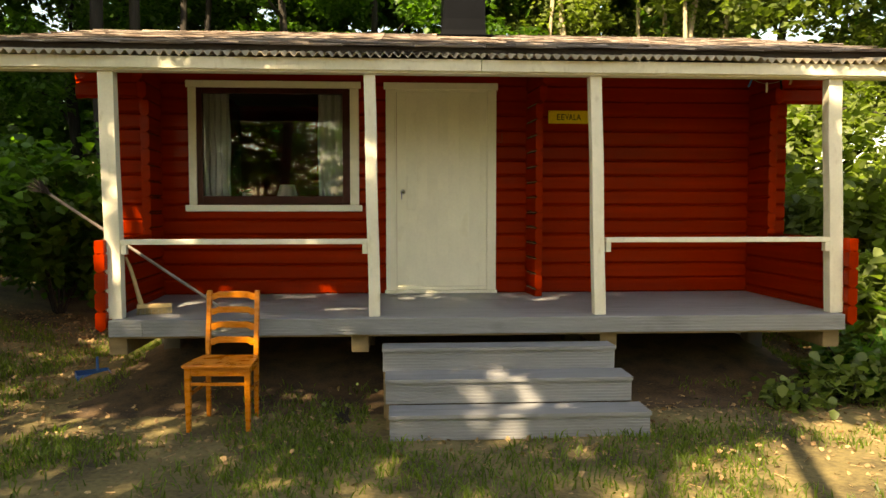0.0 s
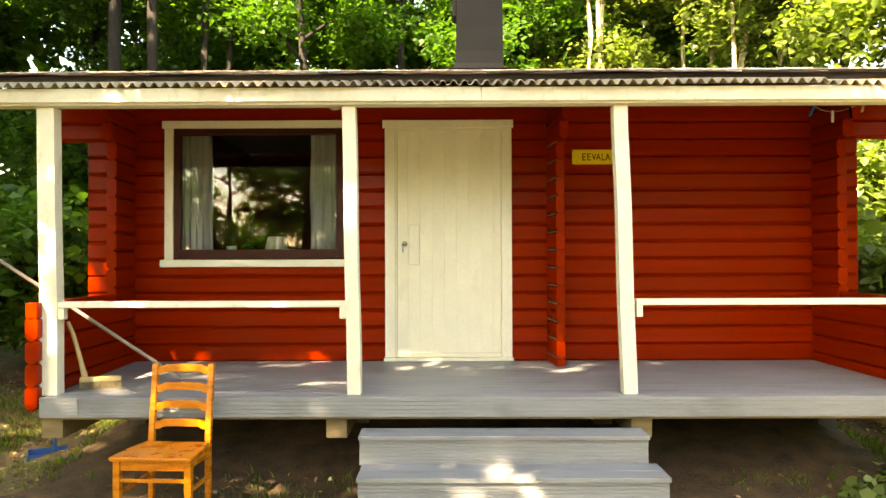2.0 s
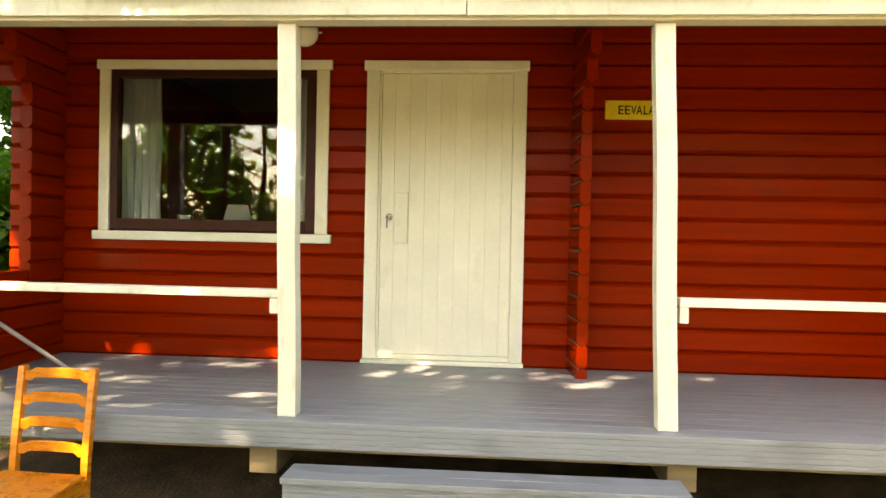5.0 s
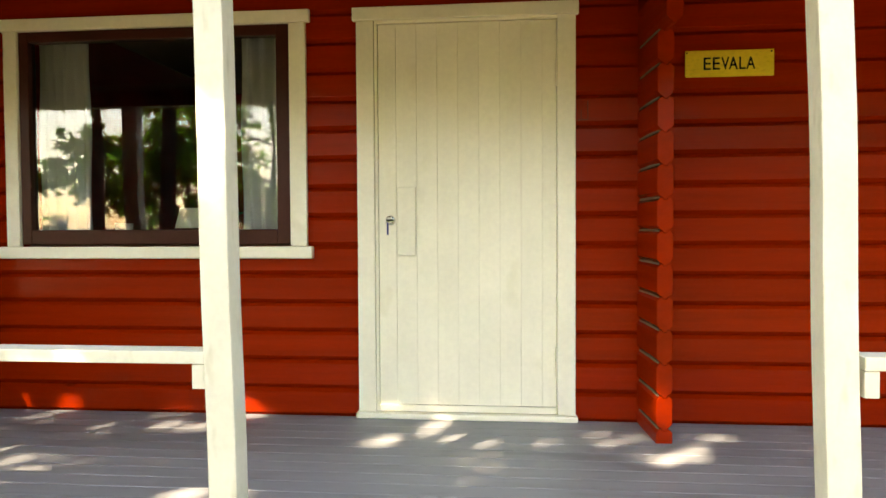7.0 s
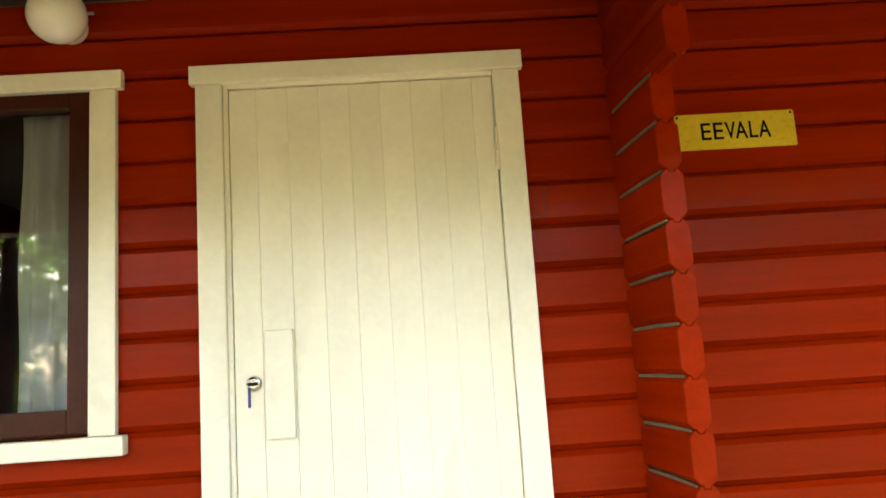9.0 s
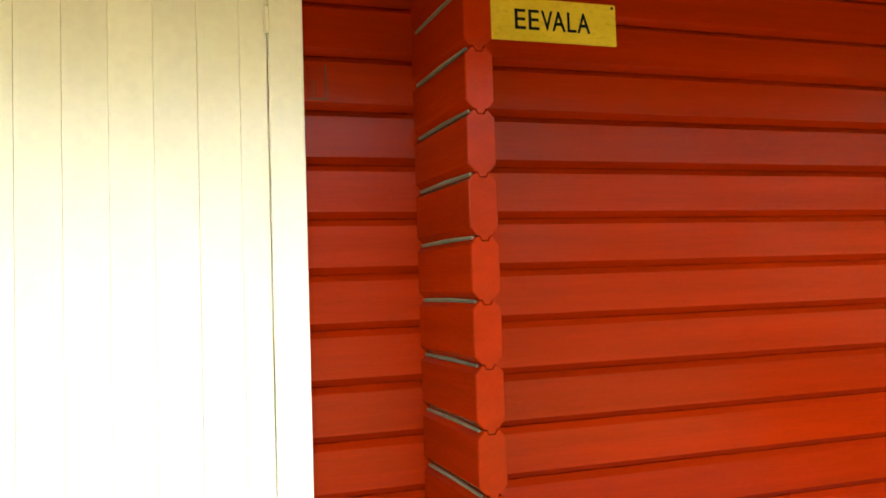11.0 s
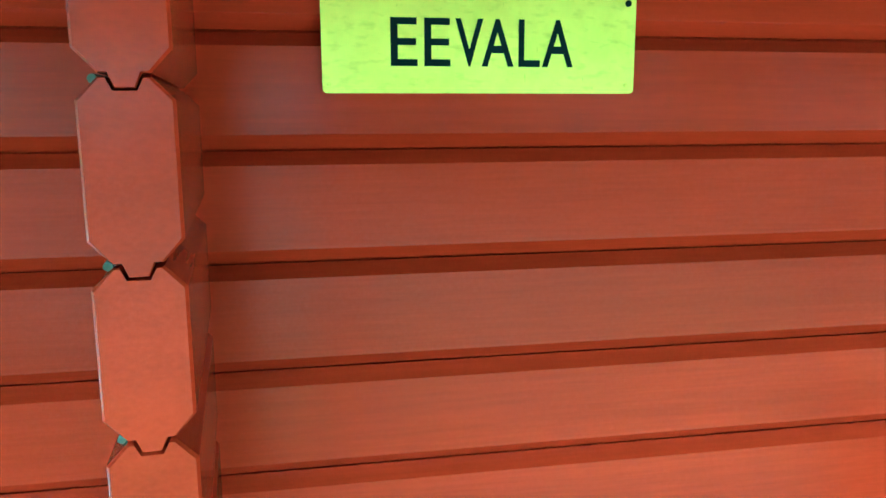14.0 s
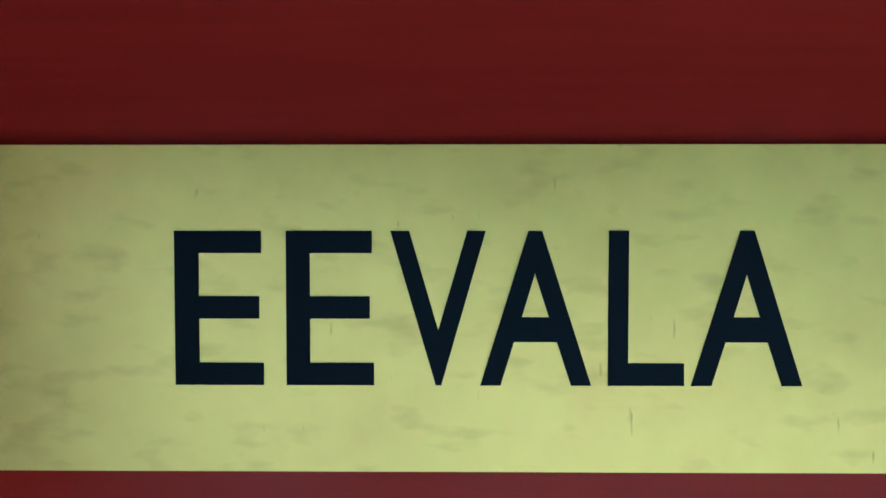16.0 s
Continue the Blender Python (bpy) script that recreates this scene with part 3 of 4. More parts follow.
part("base", tube([(0, 0, 0.0), (0, 0, 0.006)], [0.034, 0.036], 24), OPAL, cup)

# ---- door ----
door = thing("door_1", "closed cream-painted plank door in a cream casing", "door", kind="structure")
part("casing", box(0.0, 0.092, -0.032, -0.001, 0.832, 2.872, 0.005), CREAM, door)
part("casing", box(1.035, 1.127, -0.032, -0.001, 0.832, 2.872, 0.005), CREAM, door)
part("head_board", box(-0.02, 1.142, -0.038, -0.001, 2.873, 2.940, 0.005), CREAM, door)
part("threshold", box(-0.012, 1.138, -0.058, 0.0, 0.801, 0.831, 0.008), CREAM, door)
part("door_frame", box(0.092, 0.108, -0.012, 0.08, 0.832, 2.884, 0.003), CREAM, door)
part("door_frame", box(1.034, 1.049, -0.030, 0.08, 0.832, 2.884, 0.003), CREAM, door)
part("door_frame", box(0.108, 1.034, -0.014, 0.08, 2.858, 2.884, 0.003), CREAM, door)
part("bottom_rail", box(0.110, 1.032, -0.018, 0.0, 0.834, 0.868, 0.004), CREAM, door)
dr = random.Random(3)
joints = [0.1105, 0.204] + [0.204 + 0.108 * k for k in range(1, 8)] + [1.0325]
for a, b in zip(joints, joints[1:]):
    part("plank", box(a, b - 0.0004, 0, 0.035, 0.870, 2.854, 0.0018), CREAM, door, m=pose(0, -0.006 + dr.uniform(-0.0012, 0.0012), 0))
part("grip_board", box(0.212, 0.308, -0.034, -0.014, 1.656, 2.010, 0.005), CREAM, door, "thick cream wooden grip board")
for gz in (1.73, 1.93):
    part("grip_spacer", box(0.235, 0.285, -0.0142, -0.005, gz - 0.02, gz + 0.02), CREAM, door)
lock = part("lock", tube([(0.172, -0.005, 1.838), (0.172, -0.014, 1.838), (0.172, -0.020, 1.838), (0.172, -0.023, 1.838)], [0.026, 0.026, 0.022, 0.014], 28), STEEL, door, "round steel lock cylinder")
part("keyhole", box(0.154, 0.188, -0.0255, -0.0225, 1.833, 1.843, 0.001), INK, lock)
KEYTAG = mat("key_tag_blue", (0.03, 0.035, 0.20), 0.4, spread=0.1)
part("key_tag", box(0.155, 0.164, -0.031, -0.026, 1.762, 1.826, 0.002), KEYTAG, lock, "blue key tag")
for hz in (2.510, 1.035):
    h = part("hinge", tube([(1.031, -0.034, hz), (1.031, -0.034, hz + 0.07)], 0.007, 12), CREAM, door)
    part("hinge_pin", tube([(1.031, -0.034, hz + 0.073), (1.031, -0.034, hz + 0.15)], 0.0068, 12), CREAM, h)

patch = thing("timber_patch", "small red-painted timber patch let into a log", "patch")
part("plug", box(1.140, 1.188, -0.0025, 0.01, 2.347, 2.438, 0.001), RED, patch)
part("seam", box(1.1885, 1.1915, -0.0018, 0.01, 2.345, 2.440), DARKWOOD, patch)
part("seam", box(1.140, 1.188, -0.0018, 0.01, 2.3435, 2.3465), DARKWOOD, patch)
part("seam", box(1.155, 1.1575, -0.0030, 0.01, 2.350, 2.395), DARKWOOD, patch)
caulk = thing("log_seal", "pale strip of packing in the joints between log ends", "packing")
PACK = mat("pale_packing", (0.12, 0.105, 0.065), 0.9, spread=0.3, scale=8, fine=60, bump=0.4)
for r in range(0, 13):
    zj = BASE + 0.077 + r * PITCH
    part("strip", tube([(1.4505, -0.012, zj - 0.003), (1.4665, -0.2, zj - 0.001), (1.4795, -0.362, zj - 0.003)], [0.0045, 0.0055, 0.004], 8), PACK, caulk)

# ---- name sign ----
sign = thing("name_sign", "yellow metal sign lettered EEVALA, screwed to the logs", "sign")
bm = bmesh.new()
sx0, sx1, sz0, sz1, cr = 1.668, 2.095, 2.5425, 2.673, 0.006
loop = []
for cx, cz, a0 in ((sx1 - cr, sz0 + cr, -90), (sx1 - cr, sz1 - cr, 0), (sx0 + cr, sz1 - cr, 90), (sx0 + cr, sz0 + cr, 180)):
    for k in range(5):
        a = radians(a0 + 22.5 * k)
        loop.append((cx + cr * math.cos(a), cz + cr * math.sin(a)))
front = [bm.verts.new((px, -0.0085, pz)) for px, pz in loop]
rear = [bm.verts.new((px, -0.0055, pz)) for px, pz in loop]
bm.faces.new(front)
bm.faces.new(rear[::-1])
for k in range(len(loop)):
    bm.faces.new((front[k], rear[k], rear[(k + 1) % len(loop)], front[(k + 1) % len(loop)]))
bmesh.ops.recalc_face_normals(bm, faces=bm.faces)
plate = part("plate", bm, BRASS, sign)
for cx in (1.676, 2.083):
    for cz, rad in ((2.5535, 0.0028), (2.6625, 0.0044)):
        part("screw", tube([(cx, -0.0065, cz), (cx, -0.0105, cz), (cx, -0.0112, cz)], [rad, rad, rad * 0.6], 14), INK if rad > 0.004 else BRASS, sign)
        part("spacer", tube([(cx, -0.0056, cz), (cx, 0.001, cz)], 0.004, 10), STEEL, sign)


def letter(char, x0, x1, z0, z1):
    """One letter of the built-in font, fitted into its box on the sign."""
    cu = bpy.data.curves.new("letter", "FONT")
    cu.body, cu.offset, cu.extrude = char, 0.013 if char in "VA" else 0.006, 0.02
    tmp = bpy.data.objects.new("letter", cu)
    scene.collection.objects.link(tmp)
    bpy.context.view_layer.update()
    me = bpy.data.meshes.new_from_object(tmp.evaluated_get(bpy.context.evaluated_depsgraph_get()))
    bpy.data.objects.remove(tmp)
    co = np.empty(len(me.vertices) * 3)
    me.vertices.foreach_get("co", co)
    co = co.reshape(-1, 3)
    lo, hi = co.min(0), co.max(0)
    u = (co - lo) / (hi - lo)
    out = np.stack([x0 + u[:, 0] * (x1 - x0), -0.0083 - 0.0009 * u[:, 2], z0 + u[:, 1] * (z1 - z0)], -1)
    me.vertices.foreach_set("co", out.ravel())
    me.materials.clear()
    me.materials.append(INK)
    me.name = "letter"
    return put("letter", me, sign)


for char, u0, u1 in (("E", 0, 154), ("E", 194, 346), ("V", 375, 540), ("A", 531, 723), ("L", 752, 883), ("A", 896, 1087)):
    letter(char, 1.757 + u0 * 0.000229, 1.757 + u1 * 0.000229, 2.5775, 2.639)

# ---- porch lamp ----
pl = thing("porch_lamp", "round opal glass wall lamp on the logs over the window", "lamp", pose(-0.432, -0.115, 3.112))
bm = bmesh.new()
bmesh.ops.create_uvsphere(bm, u_segments=28, v_segments=18, radius=0.096)
part("globe", bm, OPAL, pl, smooth=True)
part("mount", tube([(0, 0.116, 0.0), (0, 0.09, 0.0), (0, 0.085, 0)], [0.055, 0.055, 0.045], 24), OPAL, pl)
part("screw", tube([(0.10, 0.0, 0.0), (0.122, 0, 0.0)], [0.006, 0.006], 10), STEEL, pl)

# ---- chair ----
chair = thing("chair", "orange-lacquered wooden ladder-back chair on the grass", "chair", pose(-1.180, -2.25, 0.050, 0, 0, -3))


def leg(x, y, z1, r0, r1, lean=0.0, bend=0.0):
    bm = bmesh.new()
    add_box(bm, -r1, r1, -r1, r1, 0, z1, 0.004)
    bmesh.ops.subdivide_edges(bm, edges=[e for e in bm.edges if e.calc_length() > 0.3], cuts=8)
    for v in bm.verts:
        k = v.co.z / z1
        f = r0 / r1 + (1 - r0 / r1) * min(1, v.co.z / 0.3)
        v.co.x *= f
        v.co.y = v.co.y * f + bend * max(0, v.co.z - 0.46) ** 1.2 + lean * (1 - k) * (k < 0.5)
        v.co.x += x
        v.co.y += y
    return bm


for lx in (-0.215, 0.215):
    part("leg", leg(lx, -0.01, 0.475, 0.015, 0.021), CHAIRWOOD, chair)
for lx in (-0.185, 0.185):
    part("back_post", leg(lx, 0.375, 0.985, 0.015, 0.018, 0.0, 0.14), CHAIRWOOD, chair)
bm = bmesh.new()
outline = [(-0.25, -0.05), (-0.235, -0.062), (0.235, -0.062), (0.25, -0.05), (0.24, 0.12), (0.205, 0.34), (-0.205, 0.34), (-0.24, 0.12)]
lo = [bm.verts.new((px, py, 0.478)) for px, py in outline]
hi = [bm.verts.new((px, py, 0.503)) for px, py in outline]
bm.faces.new(hi)
bm.faces.new(lo[::-1])
for k in range(len(outline)):
    bm.faces.new((lo[k], lo[(k + 1) % 8], hi[(k + 1) % 8], hi[k]))
bmesh.ops.bevel(bm, geom=[e for e in bm.edges if abs(e.verts[0].co.z - e.verts[1].co.z) < 0.001], offset=0.007, segments=3, affect="EDGES")
part("seat", bm, CHAIRWOOD, chair)
part("apron", box(-0.194, 0.194, -0.018, 0.002, 0.415, 0.475, 0.003), CHAIRWOOD, chair)
for lx in (-0.21, 0.192):
    part("apron", box(lx, lx + 0.018, 0.01, 0.36, 0.415, 0.475, 0.003), CHAIRWOOD, chair)
part("stretcher", box(-0.196, 0.196, -0.020, 0.000, 0.345, 0.368, 0.003), CHAIRWOOD, chair)
for lx in (-0.208, 0.192):
    part("stretcher", box(lx, lx + 0.016, 0.01, 0.36, 0.27, 0.295, 0.003), CHAIRWOOD, chair)
for z in (0.60, 0.715, 0.83, 0.945):
    bm = bmesh.new()
    add_box(bm, -0.17, 0.17, -0.009, 0.009, -0.028, 0.028)
    bmesh.ops.subdivide_edges(bm, edges=[e for e in bm.edges if e.calc_length() > 0.2], cuts=11)
    for v in bm.verts:
        u = v.co.x / 0.17
        if v.co.z > 0:
            v.co.z += 0.006 * (1 - u * u) - (0.010 if abs(u) > 0.75 else 0)
        else:
            v.co.z += 0.012 * (abs(u) < 0.72)
        v.co.y += 0.016 * (1 - u * u)
    bmesh.ops.bevel(bm, geom=[e for e in bm.edges if abs(e.calc_face_angle(0)) > 1.0], offset=0.003, segments=1, affect="EDGES")
    part("slat", bm, CHAIRWOOD, chair, m=pose(0, 0.375 + 0.14 * (z - 0.46) ** 1.2, z))

# ---- brush, pole, dustpan ----
br = thing("hand_broom", "pale wooden broom with a curved handle standing on the deck", "broom")
bdir = math.degrees(math.atan2(0.10, 0.26))
part("head", box(-0.135, 0.135, -0.03, 0.03, 0.052, 0.085, 0.008), BEECH, br, m=pose(-1.895, -1.39, DECK, 0, 0, bdir))
bm = bmesh.new()
brg = random.Random(2)
for i in range(26):
    for j in range(5):
        bx, by = -0.13 + 0.26 * i / 25, -0.025 + 0.05 * j / 4
        add_tube(bm, [(bx, by, 0.054), (bx * 1.04 + brg.uniform(-0.004, 0.004), by * 1.2 + brg.uniform(-0.004, 0.004), 0.001)], [0.0042, 0.003], 4)
part("bristles", bm, BRISTLE, br, m=pose(-1.895, -1.39, DECK, 0, 0, bdir))
part("handle", tube([(-1.985, -1.425, DECK + 0.07), (-2.010, -1.432, DECK + 0.17), (-2.035, -1.44, DECK + 0.28), (-2.065, -1.445, DECK + 0.39), (-2.10, -1.45, DECK + 0.475)], [0.022, 0.017, 0.015, 0.014, 0.012], 12), BEECH, br)
pole = thing("long_pole_broom", "long weathered pole broom leaning across the low side wall", "broom")
P0, P1 = Vector((-1.44, -1.06, DECK + 0.012)), Vector((-2.20, -1.36, 1.425))
pd = (P1 - P0).normalized()
P2 = P0 + pd * 1.62
part("handle", tube([P0, P0 + pd * 0.8, P2], [0.0125, 0.0125, 0.0125], 12), GREYPOLE, pole)
bm = bmesh.new()
for i in range(40):
    q = P2 + Vector((brg.uniform(-0.015, 0.015), brg.uniform(-0.015, 0.015), 0))
    add_tube(bm, [q, q + pd * 0.13 + Vector((brg.uniform(-0.07, 0.07), brg.uniform(-0.07, 0.07), brg.uniform(-0.05, 0.05)))], [0.004, 0.003], 4)
part("bristles", bm, BARK, pole, "dark frayed bristle head")
pan = thing("dustpan", "blue plastic dustpan with an upright handle on the ground", "dustpan", pose(-2.78, -0.44, 0.062, 2, 0, 28))
bm = bmesh.new()
add_box(bm, -0.15, 0.15, -0.14, 0.12, 0, 0.006)
add_box(bm, -0.15, -0.142, -0.10, 0.12, 0.006, 0.045)
add_box(bm, 0.142, 0.15, -0.10, 0.12, 0.006, 0.045)
add_box(bm, -0.15, 0.15, 0.112, 0.12, 0.006, 0.055)
part("tray", bm, BLUE, pan)
part("handle", tube([(0.05, 0.116, 0.03), (0.05, 0.13, 0.11), (0.05, 0.13, 0.17)], [0.016, 0.014, 0.012], 10), BLUE, pan)

# ---- clothes line with pegs ----
line = thing("clothes_line", "thin cord with clothes pegs strung under the porch roof", "cord")
cord = []
for k in range(17):
    u = k / 16
    cord.append((3.14 + 0.46 * u, -1.2 - 0.3 * (u - 0.5) ** 2, 2.845 - 0.075 * math.sin(math.pi * u)))
cord = [(3.14, -1.2, 2.94)] + cord + [(3.62, -1.275, 2.94)]
part("cord", tube(cord, 0.003, 6), GREYPOLE, line)
for u, tl, col in ((0.22, 25, BLUE), (0.50, 0, WHITE), (0.80, -8, BLACKMETAL), (0.97, 14, BEECH)):
    i = 1 + int(u * 16)
    peg = thing("clothes_peg", "small plastic clothes peg hanging on the cord", "peg", pose(cord[i][0], cord[i][1], cord[i][2] + 0.008, 0, tl, 0), group="clothes pegs")
    part("jaw", box(-0.006, 0.006, -0.009, -0.001, -0.085, 0, 0.001), col, peg)
    part("jaw", box(-0.006, 0.006, 0.001, 0.009, -0.085, 0, 0.001), col, peg)


# ---- trees ----
def leaf_mesh(name, p, size, material, g, droop=0.25):
    """Folded pointed leaves at the points p, two quads each."""
    count = len(p)
    yaw, tilt, roll = g.random(count) * 2 * np.pi, g.normal(droop, 0.5, count), g.normal(0, 0.5, count)
    s = size * (0.55 + 0.9 * g.random(count))
    shape = np.array([(0, 0, 0), (0.46, 0.32, 0.07), (0.27, 0.78, 0.05), (0, 1.05, -0.08), (-0.27, 0.78, 0.05), (-0.46, 0.32, 0.07)])
    v = shape[None] * s[:, None, None]
    for cs, sn, i, j in ((np.cos(roll), np.sin(roll), 0, 2), (np.cos(tilt), np.sin(tilt), 1, 2), (np.cos(yaw), -np.sin(yaw), 0, 1)):
        a, b = v[..., i] * cs[:, None] + v[..., j] * sn[:, None], -v[..., i] * sn[:, None] + v[..., j] * cs[:, None]
        v[..., i], v[..., j] = a, b
    v = (v + p[:, None]).reshape(-1, 3)
    f = (np.array([(0, 1, 2, 3), (0, 3, 4, 5)])[None] + 6 * np.arange(count)[:, None, None]).reshape(-1, 4)
    me = bpy.data.meshes.new(name)
    me.vertices.add(len(v))
    me.vertices.foreach_set("co", v.ravel())
    me.loops.add(f.size)
    me.loops.foreach_set("vertex_index", f.ravel())
    me.polygons.add(len(f))
    me.polygons.foreach_set("loop_start", np.arange(0, f.size, 4))
    me.materials.append(material)
    me.update(calc_edges=True)
    return me


def crown_points(centers, radii, count, g, twigs=9):
    """Points gathered round twig ends inside each clump, so that the crown has tufts and gaps."""
    centers, radii = np.array(centers, float), np.array(radii, float)
    weight = radii[:, 0] * radii[:, 1] * radii[:, 2]
    tuft = max(1, count // twigs)
    pick = g.choice(len(centers), tuft, p=weight / weight.sum())
    d = g.normal(size=(tuft, 3))
    d /= np.linalg.norm(d, axis=1)[:, None]
    heart = centers[pick] + d * (g.random(tuft) ** 0.5)[:, None] * radii[pick]
    return np.repeat(heart, twigs, 0) + g.normal(size=(tuft * twigs, 3)) * np.array((0.14, 0.14, 0.07))


def tree(x, y, height, r, clumps, spread, count, size, bark, leafy, seed, label, low=0.3, lean=(0, 0), flat=0.55, name="tree"):
    """A tapered trunk with limbs, and a crown of leaf tufts round the limbs' ends."""
    g = random.Random(seed)
    t = thing(name, label, "tree", pose(x, y, ground_z(x, y) - 0.06))
    pts = [Vector((lean[0] * k / 6 + g.uniform(-0.08, 0.08), lean[1] * k / 6 + g.uniform(-0.08, 0.08), height * 0.9 * k / 6)) for k in range(7)]
    pts[0] = Vector((0, 0, 0))
    bm = tube(pts, [r * 1.3] + [r * (1 - 0.13 * k) for k in range(1, 7)], 10)
    centers, radii = [], []
    for k in range(clumps):
        f = low + (0.98 - low) * (k + 0.5) / clumps
        i = min(5, int(f * 6))
        a = pts[i].lerp(pts[i + 1], f * 6 - i)
        ang = k * 2.4 + g.uniform(-0.5, 0.5)
        reach = spread * g.uniform(0.4, 1.0) * (1.15 - 0.5 * f)
        b = a + Vector((math.cos(ang) * reach, math.sin(ang) * reach, g.uniform(0.0, 0.5) * reach))
        c = a.lerp(b, 0.5) + Vector((g.uniform(-0.15, 0.15), g.uniform(-0.15, 0.15), 0.12))
        add_tube(bm, [a, c, b], [r * 0.32, r * 0.2, r * 0.07], 5)
        for q in range(3):
            e = b + Vector((g.uniform(-1, 1), g.uniform(-1, 1), g.uniform(-0.2, 0.7))) * spread * 0.3
            add_tube(bm, [c.lerp(b, 0.6), e], [r * 0.1, r * 0.04], 4)
        cr = spread * g.uniform(0.3, 0.52)
        centers.append(b)
        radii.append((cr, cr, cr * flat))
    part("trunk", bm, bark, t, smooth=True)
    gg = np.random.default_rng(seed)
    put("crown", leaf_mesh("crown", crown_points(centers, radii, count, gg), size, leafy, gg), t)
    return t


def bush(x, y, rx, h, count, size, leafy, seed, label):
    """A shrub: thin stems fanning out of the ground, leaves in tufts along them."""
    g = random.Random(seed)
    t = thing("shrub", label, "shrub", pose(x, y, ground_z(x, y) - 0.03))
    bm = bmesh.new()
    centers, radii = [], []
    for k in range(11):
        ang, out = k * 2.4, rx * g.uniform(0.2, 1.0)
        top = Vector((math.cos(ang) * out, math.sin(ang) * out, h * g.uniform(0.45, 1.0)))
        add_tube(bm, [(0.05 * math.cos(ang), 0.05 * math.sin(ang), 0), top * 0.5 + Vector((0, 0, 0.12 * h)), top], [0.018, 0.012, 0.005], 5)
        for q in (0.45, 0.75, 1.0):
            centers.append(top * q + Vector((0, 0, 0.1 * h * (1 - q))))
            radii.append((rx * 0.38, rx * 0.38, h * 0.2))
    part("stems", bm, BARK, t)
    gg = np.random.default_rng(seed)
    pts = crown_points(centers, radii, count, gg)
    pts[:, 2] = np.maximum(pts[:, 2], 0.05)
    put("foliage", leaf_mesh("foliage", pts, size, leafy, gg), t)
    return t


FOREST = "broad-leaved tree in full green summer leaf behind the cabin"
PALE = "tree with pale sunlit yellow-green leaves beside the cabin"
SUNNY = "tall leafy tree shading the lawn before the cabin"
k = 0
# the wood behind the cabin, nearest row first
for x, y, h, r, n, mt, lean in (
        (-6.0, 9.6, 12, 0.12, 15000, LEAF, (0, 0)), (-3.4, 9.8, 12, 0.12, 15000, LEAF, (0.4, 0)),
        (-8.3, 5.2, 10, 0.13, 15000, LEAF, (0, 0)), (-6.6, 8.5, 12, 0.14, 14000, LEAF, (0, 0)), (-2.0, 6.6, 10, 0.12, 17000, LEAF, (0, -0.3)),
        (-0.3, 7.6, 11, 0.12, 16000, LEAF, (0, 0)), (1.6, 9.5, 12, 0.12, 13000, LEAF, (0, 0)), (3.2, 11.4, 10, 0.10, 13000, LEAF_PALE, (0, 0)),
        (5.4, 10.6, 11, 0.13, 13000, LEAF_PALE, (-0.6, 0)), (6.7, 6.0, 10, 0.13, 15000, LEAF_PALE, (0.8, -0.4)), (7.8, 3.6, 9, 0.12, 15000, LEAF_PALE, (0.3, -0.4)),
        (9.6, 6.2, 11, 0.14, 14000, LEAF_PALE, (0, 0)), (-10.5, 2.6, 10, 0.14, 14000, LEAF, (0, 0)), (10.6, 1.5, 9, 0.13, 12000, LEAF_PALE, (0, 0))):
    tree(x, y, h, r, 17, 2.3, int(n * 1.3) if mt is LEAF else n, 0.095 if mt is LEAF else 0.11, BARK, mt, 100 + k, FOREST if mt is LEAF else PALE, low=0.16, lean=lean)
    k += 1
for x, y, h in ((-11, 9, 13), (-8, 12, 14), (-3.6, 12, 14), (0.4, 12.5, 14), (4.6, 13, 14), (8.4, 11, 13), (12.5, 7, 13), (-14, 5, 12), (13.5, 2, 11), (-1.5, 16, 16), (6.5, 17, 16), (-6.5, 17, 16), (-11, 21, 18), (-4, 22, 18), (1, 22, 18), (6.5, 22, 18), (11.5, 18, 16), (-15, 13, 15)):
    tree(x, y, h, 0.15, 17, 2.9, 10500, 0.28, BARK, LEAF, 100 + k, "tall leafy tree deep in the wood", low=0.05)
    k += 1
for x, y, r, ln in ((3.45, 9.0, 0.085, 0.1), (3.78, 9.4, 0.06, 0.15), (4.08, 9.0, 0.095, -0.5), (5.15, 8.6, 0.07, 0.5), (6.1, 8.2, 0.08, -0.7)):
    tree(x, y, 13, r, 10, 1.6, 4500, 0.12, BARK_PALE, LEAF_PALE, 100 + k, "slim birch with pale sunlit bark in the wood", low=0.66, lean=(ln, 0), name="birch_tree")
    k += 1
for x, y, r, ln in ((-5.2, 6.4, 0.17, -0.3), (-4.86, 6.5, 0.14, 0.5), (-4.2, 7.2, 0.11, 0.4), (-3.85, 7.3, 0.09, 0.9)):
    tree(x, y, 13, r, 9, 1.9, 4500, 0.15, BARK, LEAF, 100 + k, "old broad-leaved tree with dark furrowed trunk", low=0.55, lean=(ln, 0))
    k += 1
for x, y, r, ln in ((5.3, 6.9, 0.10, 1.2), (5.6, 7.0, 0.08, 2.0), (5.9, 6.6, 0.07, -0.5)):
    tree(x, y, 11, r, 9, 2.2, 3500, 0.13, BARK_PALE, LEAF_PALE, 100 + k, "leaning slim tree with sunlit brown bark", low=0.62, lean=(ln, 0))
    k += 1
